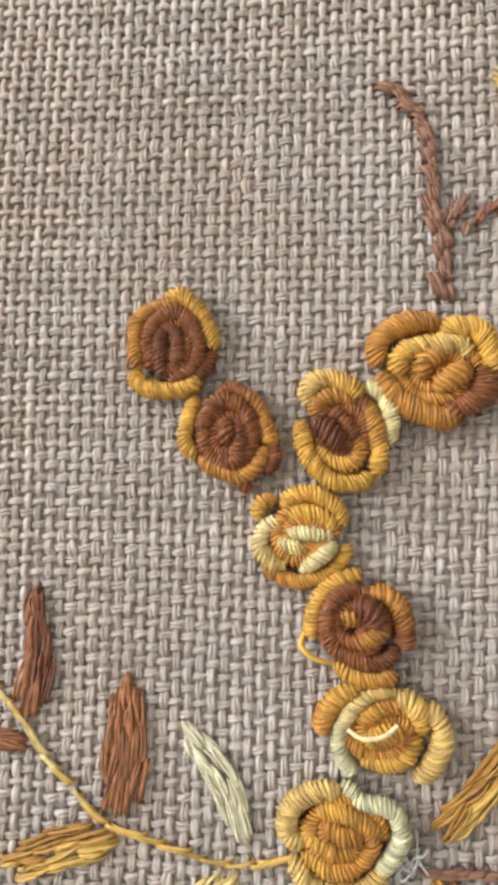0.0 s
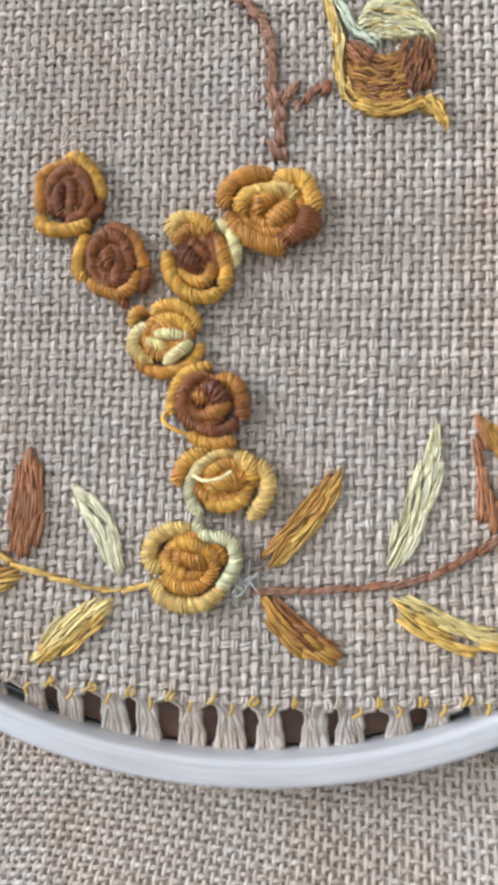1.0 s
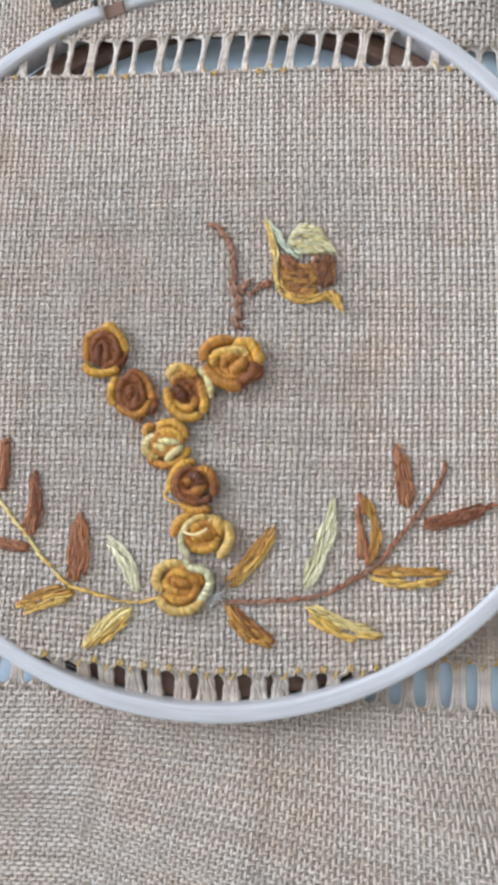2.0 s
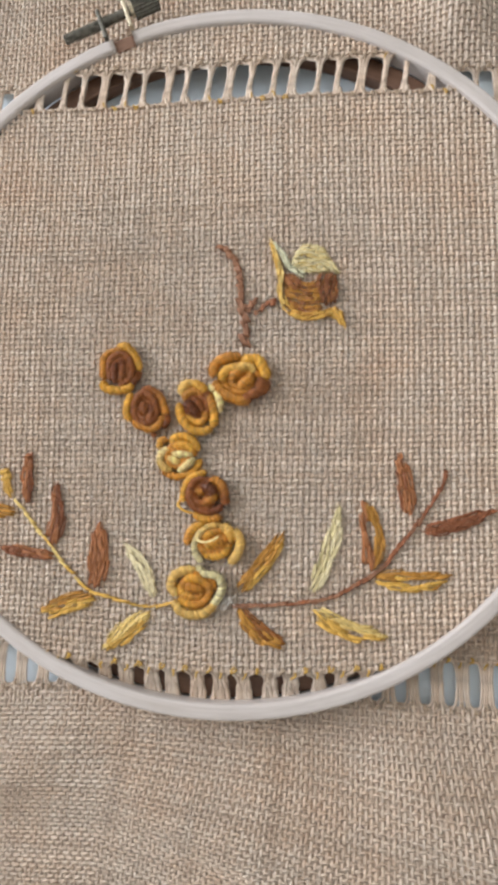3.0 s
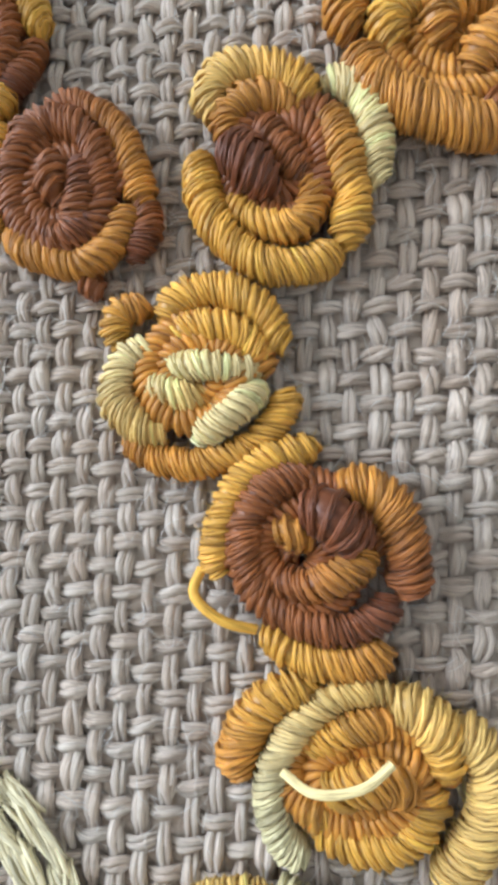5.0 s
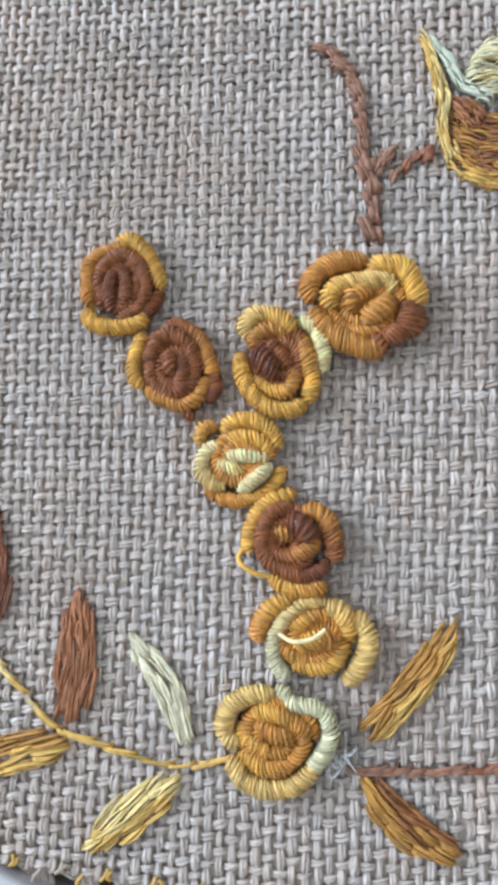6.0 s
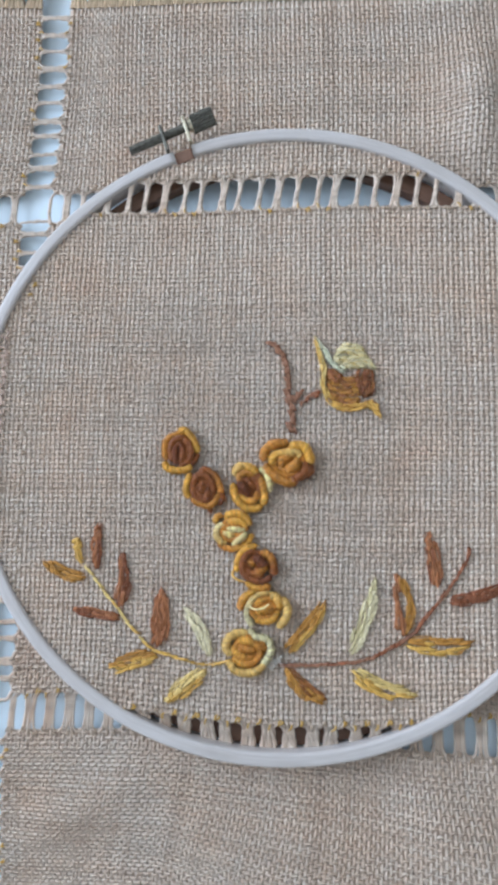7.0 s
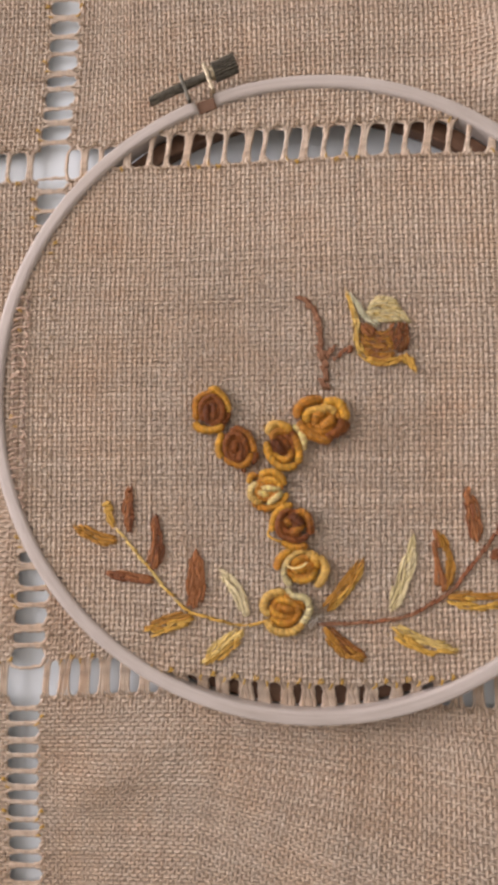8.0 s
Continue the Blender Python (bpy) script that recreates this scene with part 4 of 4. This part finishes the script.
def make_leaf(base, tip, width, c0, c1, label, bend=0.0, slit=0.0):
    """Rows of short split stitches side by side, c0 on the one half and c1 on the other, each stitch of a few loose strands."""
    leaf = thing("embroidered_leaf", label, "embroidery", "leaves of the sprigs")
    b, t = np.array(base), np.array(tip)
    ahead = t - b
    size = np.linalg.norm(ahead)
    side = np.array([-ahead[1], ahead[0]]) / size
    width = width * 1.08
    count = max(3, round(width / 0.72))
    for k in range(count):
        o = (k + 0.5) / count * 2 - 1
        s = 0.02 + 0.20 * abs(o) ** 1.4 * rng.uniform(0.5, 1.3)
        stop = 1.0 - 0.28 * abs(o) ** 1.2 * rng.uniform(0.3, 1.4)
        while s < stop - 0.08:
            reach = rng.uniform(3.4, 6.5) / size
            e = min(s + reach, stop + 0.02)
            middle = abs(o) < 0.45 and 0.2 < s < 0.7
            if not (middle and rng.random() < slit):
                hue = (c0 if o + rng.normal(0, 0.45) > 0 else c1).lower()
                shift, turn = rng.normal(0, 0.16), rng.normal(0, 0.20)
                stitch = []
                for n in range(6):
                    own, splay = rng.normal(0, 0.30), rng.normal(0, 0.14)
                    e0, e1 = s + rng.uniform(-0.02, 0.03), e + rng.uniform(-0.02, 0.04)
                    pts = []
                    for m, u in enumerate(np.linspace(0, 1, 5)):
                        v = e0 + (e1 - e0) * u
                        full = max(0.0, math.sin(math.pi * min(1.0, max(0.0, 0.10 + 0.80 * v)) ** 0.9)) ** 0.38
                        across = o * width / 2 * full + bend * width * math.sin(math.pi * min(1.0, max(0.0, v)))
                        across += shift + turn * (u - 0.5) * 2 + (own + splay * (u - 0.5)) * (0.55 + 0.45 * math.sin(math.pi * u)) + rng.normal(0, 0.05)
                        pts.append(tuple(b + ahead * v + side * across))
                    stitch.append(strand(pts, rng.uniform(0.12, 0.20), hue, hue, 0.14 + 0.30 * (1 - o * o) + 0.07 * n, 5, 0.6))
                yarn_part("stitch", stitch, STRAND, leaf)
            s = e - 0.22 * reach
    hairs = []
    for n in range(60):
        v, o = rng.uniform(0, 1), rng.uniform(-1, 1)
        p = b + ahead * v + side * (o * width * 0.5 * math.sin(math.pi * (0.1 + 0.8 * v)) ** 0.5 + bend * width * math.sin(math.pi * v))
        q = p + ahead / size * rng.normal(0, 1.0) + side * rng.normal(0, 0.7)
        hairs.append(strand([tuple(p), tuple((p + q) / 2 + rng.normal(0, 0.2, 2)), tuple(q)], 0.02, c0.lower(), c1.lower(), 0.6, 3, 0.2))
    tagged(yarn_part("floss_fuzz", hairs, STRAND, leaf), kind="stuff")
    return leaf


SLITS = [0.15, 0.0, 0.0, 0.05, 0.2, 0.3, 0.1, 0.15, 0.15, 0.05, 0.5, 0.0, 0.1, 0.0, 0.3, 0.0, 0.0]
BENDS = [-0.15, -0.25, 0.0, -0.35, 0.0, 0.0, 0.0, 0.3, -0.15, -0.25, -0.22, -0.1, -0.33, -0.25, -0.2, -0.35, 0.0]
LEAF_WORDS = {"R": "reddish-brown", "K": "dark brown", "P": "cream", "Y": "golden yellow", "L": "light yellow", "C": "pale yellow", "G": "golden brown", "B": "brown"}
for n, (base, tip, width, c0, c1) in enumerate(LEAVES):
    words = LEAF_WORDS[c0] if c0 == c1 else LEAF_WORDS[c0] + " and " + LEAF_WORDS[c1]
    make_leaf(base, tip, width, c0, c1, words + " embroidered leaf in uneven split stitches", BENDS[n], SLITS[n])


def make_stem(name, points, c0, c1, thick, step, length, label, wobble=0.25, strands=3):
    """Stem stitch: short slanting stitches, one beside the other, each of a few strands."""
    stem = thing(name, label, "embroidery")
    line, run = smooth_path(points, 0.25)
    count = max(1, int((run[-1] - length * 0.5) / step))
    for k in range(count):
        a = k * step + rng.normal(0, 0.12 * step)
        at = np.clip(np.linspace(a, a + length * rng.uniform(0.8, 1.15), 4), 0, run[-1])
        mid = np.stack([np.interp(at, run, line[:, 0]), np.interp(at, run, line[:, 1])], -1)
        way = mid[-1] - mid[0]
        side = np.array([-way[1], way[0]]) / (np.linalg.norm(way) + 1e-6)
        lean = np.linspace(-1, 1, 4)[:, None] * thick * 0.28 * (1 + 0.6 * wobble * rng.normal())
        off, fat = rng.normal(0, wobble * thick * 0.35), 1 + 0.45 * wobble * rng.normal()
        hue = c0 if rng.random() > k / max(1, count - 1) else c1
        both = []
        for n in range(strands):
            o = (n + 0.5) / strands * 2 - 1
            pts = mid + side * (lean + off + o * thick * 0.42 * fat + rng.normal(0, 0.05, (4, 1)))
            both.append(strand([tuple(p) for p in pts], thick * 0.75 / strands * max(0.6, fat), hue, hue, 0.35 + 0.12 * rng.random() + 0.25 * wobble * rng.random(), 6))
        yarn_part("stitch", both, STRAND, stem)
    return stem


make_stem("embroidered_branch", STEM_LEFT, "y", "l", 0.62, 2.5, 4.6, "golden yellow stem of the sprig in stem stitch", 0.45)
make_stem("embroidered_branch", STEM_RIGHT, "m", "k", 0.85, 1.6, 3.6, "reddish-brown stem of the sprig in stem stitch", 0.3)
make_stem("embroidered_twig", TWIG, "m", "m", 1.1, 0.7, 2.8, "brown uneven knotted twig stitched above the rose", 0.9, 5)
make_stem("embroidered_twig", TWIG_SIDE, "m", "m", 1.0, 0.6, 1.7, "short brown side twig in loose knotted stitches", 0.9, 4)
make_stem("embroidered_twig", TWIG_BUD, "m", "k", 1.0, 0.6, 1.7, "short brown twig that joins the bud", 0.9, 4)


def make_loose_threads():
    """A small tangle of pale thread ends beside the lowest rose."""
    tangle = thing("loose_threads", "small tangle of whitish loose thread ends beside the lowest rose", "thread")
    for n in range(7):
        a, x, y = rng.uniform(0, 6.28), 1.6 + rng.normal(0, 0.5), -63.4 + rng.normal(0, 0.5)
        pts = [(x + 0.75 * k * math.cos(a + 0.7 * k * rng.normal(0.4, 0.5)), y + 0.75 * k * math.sin(a + 0.7 * k * rng.normal(0.4, 0.5))) for k in range(4)]
        path, run = smooth_path(pts, 0.25)
        z = 0.7 + 0.5 * np.sin(np.pi * run / run[-1])
        yarn_part("thread_end", [tube(np.c_[path, z], run, 0.11, 0.10, 6, (0.80, 0.76, 0.70))], STRAND, tangle)


make_loose_threads()


def inside(p, outline):
    """Whether p lies within the outline, a ring of points."""
    odd = False
    for (ax, ay), (bx, by) in zip(outline, outline[1:] + outline[:1]):
        if (ay > p[1]) != (by > p[1]) and p[0] < ax + (p[1] - ay) / (by - ay) * (bx - ax):
            odd = not odd
    return odd


def long_and_short(name, bud, outline, centre, turn, count, hues, height, label, reach=(2.0, 4.2)):
    """Long and short stitches that fill an outline. They run round the centre, or at the angle turn where there is no centre."""
    low, high = np.min(outline, 0), np.max(outline, 0)
    rows = []
    while len(rows) < count:
        p = rng.uniform(low, high)
        if not inside(p, outline):
            continue
        a = radians(turn) if centre is None else math.atan2(p[1] - centre[1], p[0] - centre[0]) + math.pi / 2
        way = np.array([math.cos(a + rng.normal(0, 0.14)), math.sin(a + rng.normal(0, 0.14))])
        ends = []
        for sign in (-1, 1):
            d = rng.uniform(*reach) / 2
            while d > 0.3 and not inside(p + sign * way * d, outline):
                d -= 0.2
            ends.append(p + sign * way * (d + rng.uniform(0, 0.25)))
        bow = np.array([-way[1], way[0]]) * rng.normal(0, 0.16)
        hue = hues[int(rng.integers(len(hues)))]
        rows.append(strand([tuple(ends[0]), tuple((ends[0] + ends[1]) / 2 + bow), tuple(ends[1])], rng.uniform(0.10, 0.19), hue, hue, height + 0.5 * rng.random(), 5, 0.5))
    tagged(yarn_part(name, rows, STRAND, bud, label), kind="stuff")


def lines(name, bud, points, count, spread, c0, c1, label, height=0.7, thin=1.0):
    """Overlapping short stitches along a line; thin: how wide it begins, of its later width."""
    line, run = smooth_path(points, 0.3)
    rows = []
    for k in range(count):
        a = rng.uniform(0, run[-1] - 1.5)
        at = np.linspace(a, min(a + rng.uniform(2.5, 5.0), run[-1]), 4)
        mid = np.stack([np.interp(at, run, line[:, 0]), np.interp(at, run, line[:, 1])], -1)
        way = mid[-1] - mid[0]
        side = np.array([-way[1], way[0]]) / (np.linalg.norm(way) + 1e-6)
        o = rng.uniform(-1, 1) * spread * (thin + (1 - thin) * smoothstep(0.1, 0.55, at / run[-1]))[:, None]
        hue = c0 if rng.random() < 0.6 else c1
        rows.append(strand([tuple(p) for p in mid + side * (o + rng.normal(0, 0.10, (4, 1)))], rng.uniform(0.11, 0.18), hue, hue, height + 0.35 * rng.random(), 5, 0.5))
    tagged(yarn_part(name, rows, STRAND, bud, label), kind="stuff")


def make_bud():
    bud = thing("embroidered_bud", "embroidered flower bud in cream, brown and golden long stitches", "embroidery")
    cup = [(14.2, 18.9), (17.4, 18.4), (19.1, 16.6), (20.4, 15.9), (22.0, 16.1), (23.2, 17.8), (24.6, 12.5), (24.4, 8.6), (21.5, 7.2), (17.8, 7.4), (15.0, 10.2)]
    long_and_short("lower_fill", bud, cup, (21.0, 20.5), 0, 260, "gbgbrg", 0.25, "golden-brown long and short stitches")
    long_and_short("dark_top", bud, [(14.3, 18.9), (17.3, 18.2), (19.3, 15.4), (18.2, 13.6), (15.2, 15.2)], None, -48, 70, "bbkr", 0.55, "dark brown stitches")
    long_and_short("dark_fill", bud, [(22.4, 15.2), (23.4, 18.4), (27.6, 18.5), (28.7, 14.6), (27.8, 10.6), (25.4, 9.6), (24.0, 10.6)], None, 78, 120, "bkkdb", 0.55, "dark brown stitches")
    petal = [(16.2, 20.6), (17.2, 23.6), (19.0, 25.6), (22.2, 25.9), (25.0, 24.8), (27.0, 21.6), (29.1, 18.2), (26.4, 18.7), (23.6, 18.2), (19.6, 18.4)]
    long_and_short("cream_fill", bud, petal, (20.5, 10.0), 0, 230, "ccpcl", 0.45, "cream long and short stitches", (2.4, 5.0))
    lines("pale_edge", bud, [(11.7, 27.5), (14.6, 22.9), (16.6, 19.6), (20.2, 17.7)], 46, 0.85, "w", "w", "pale bluish stitches along the cream petal", 0.7, 0.35)
    lines("golden_edge", bud, [(10.6, 28.4), (12.6, 23.0), (13.7, 18.6), (13.9, 13.6), (15.3, 9.7)], 84, 0.85, "y", "l", "golden yellow outline stitches", 0.7, 0.45)
    lines("golden_base", bud, [(14.4, 11.0), (16.4, 8.4), (19.8, 7.0), (24.4, 7.4), (27.2, 8.6)], 96, 0.95, "y", "g", "golden yellow outline stitches", 0.7)
    long_and_short("golden_tail", bud, [(25.2, 8.4), (27.6, 9.8), (29.6, 7.8), (30.2, 4.0), (27.8, 6.2)], None, -52, 64, "ygy", 0.5, "golden yellow stitches")


make_bud()
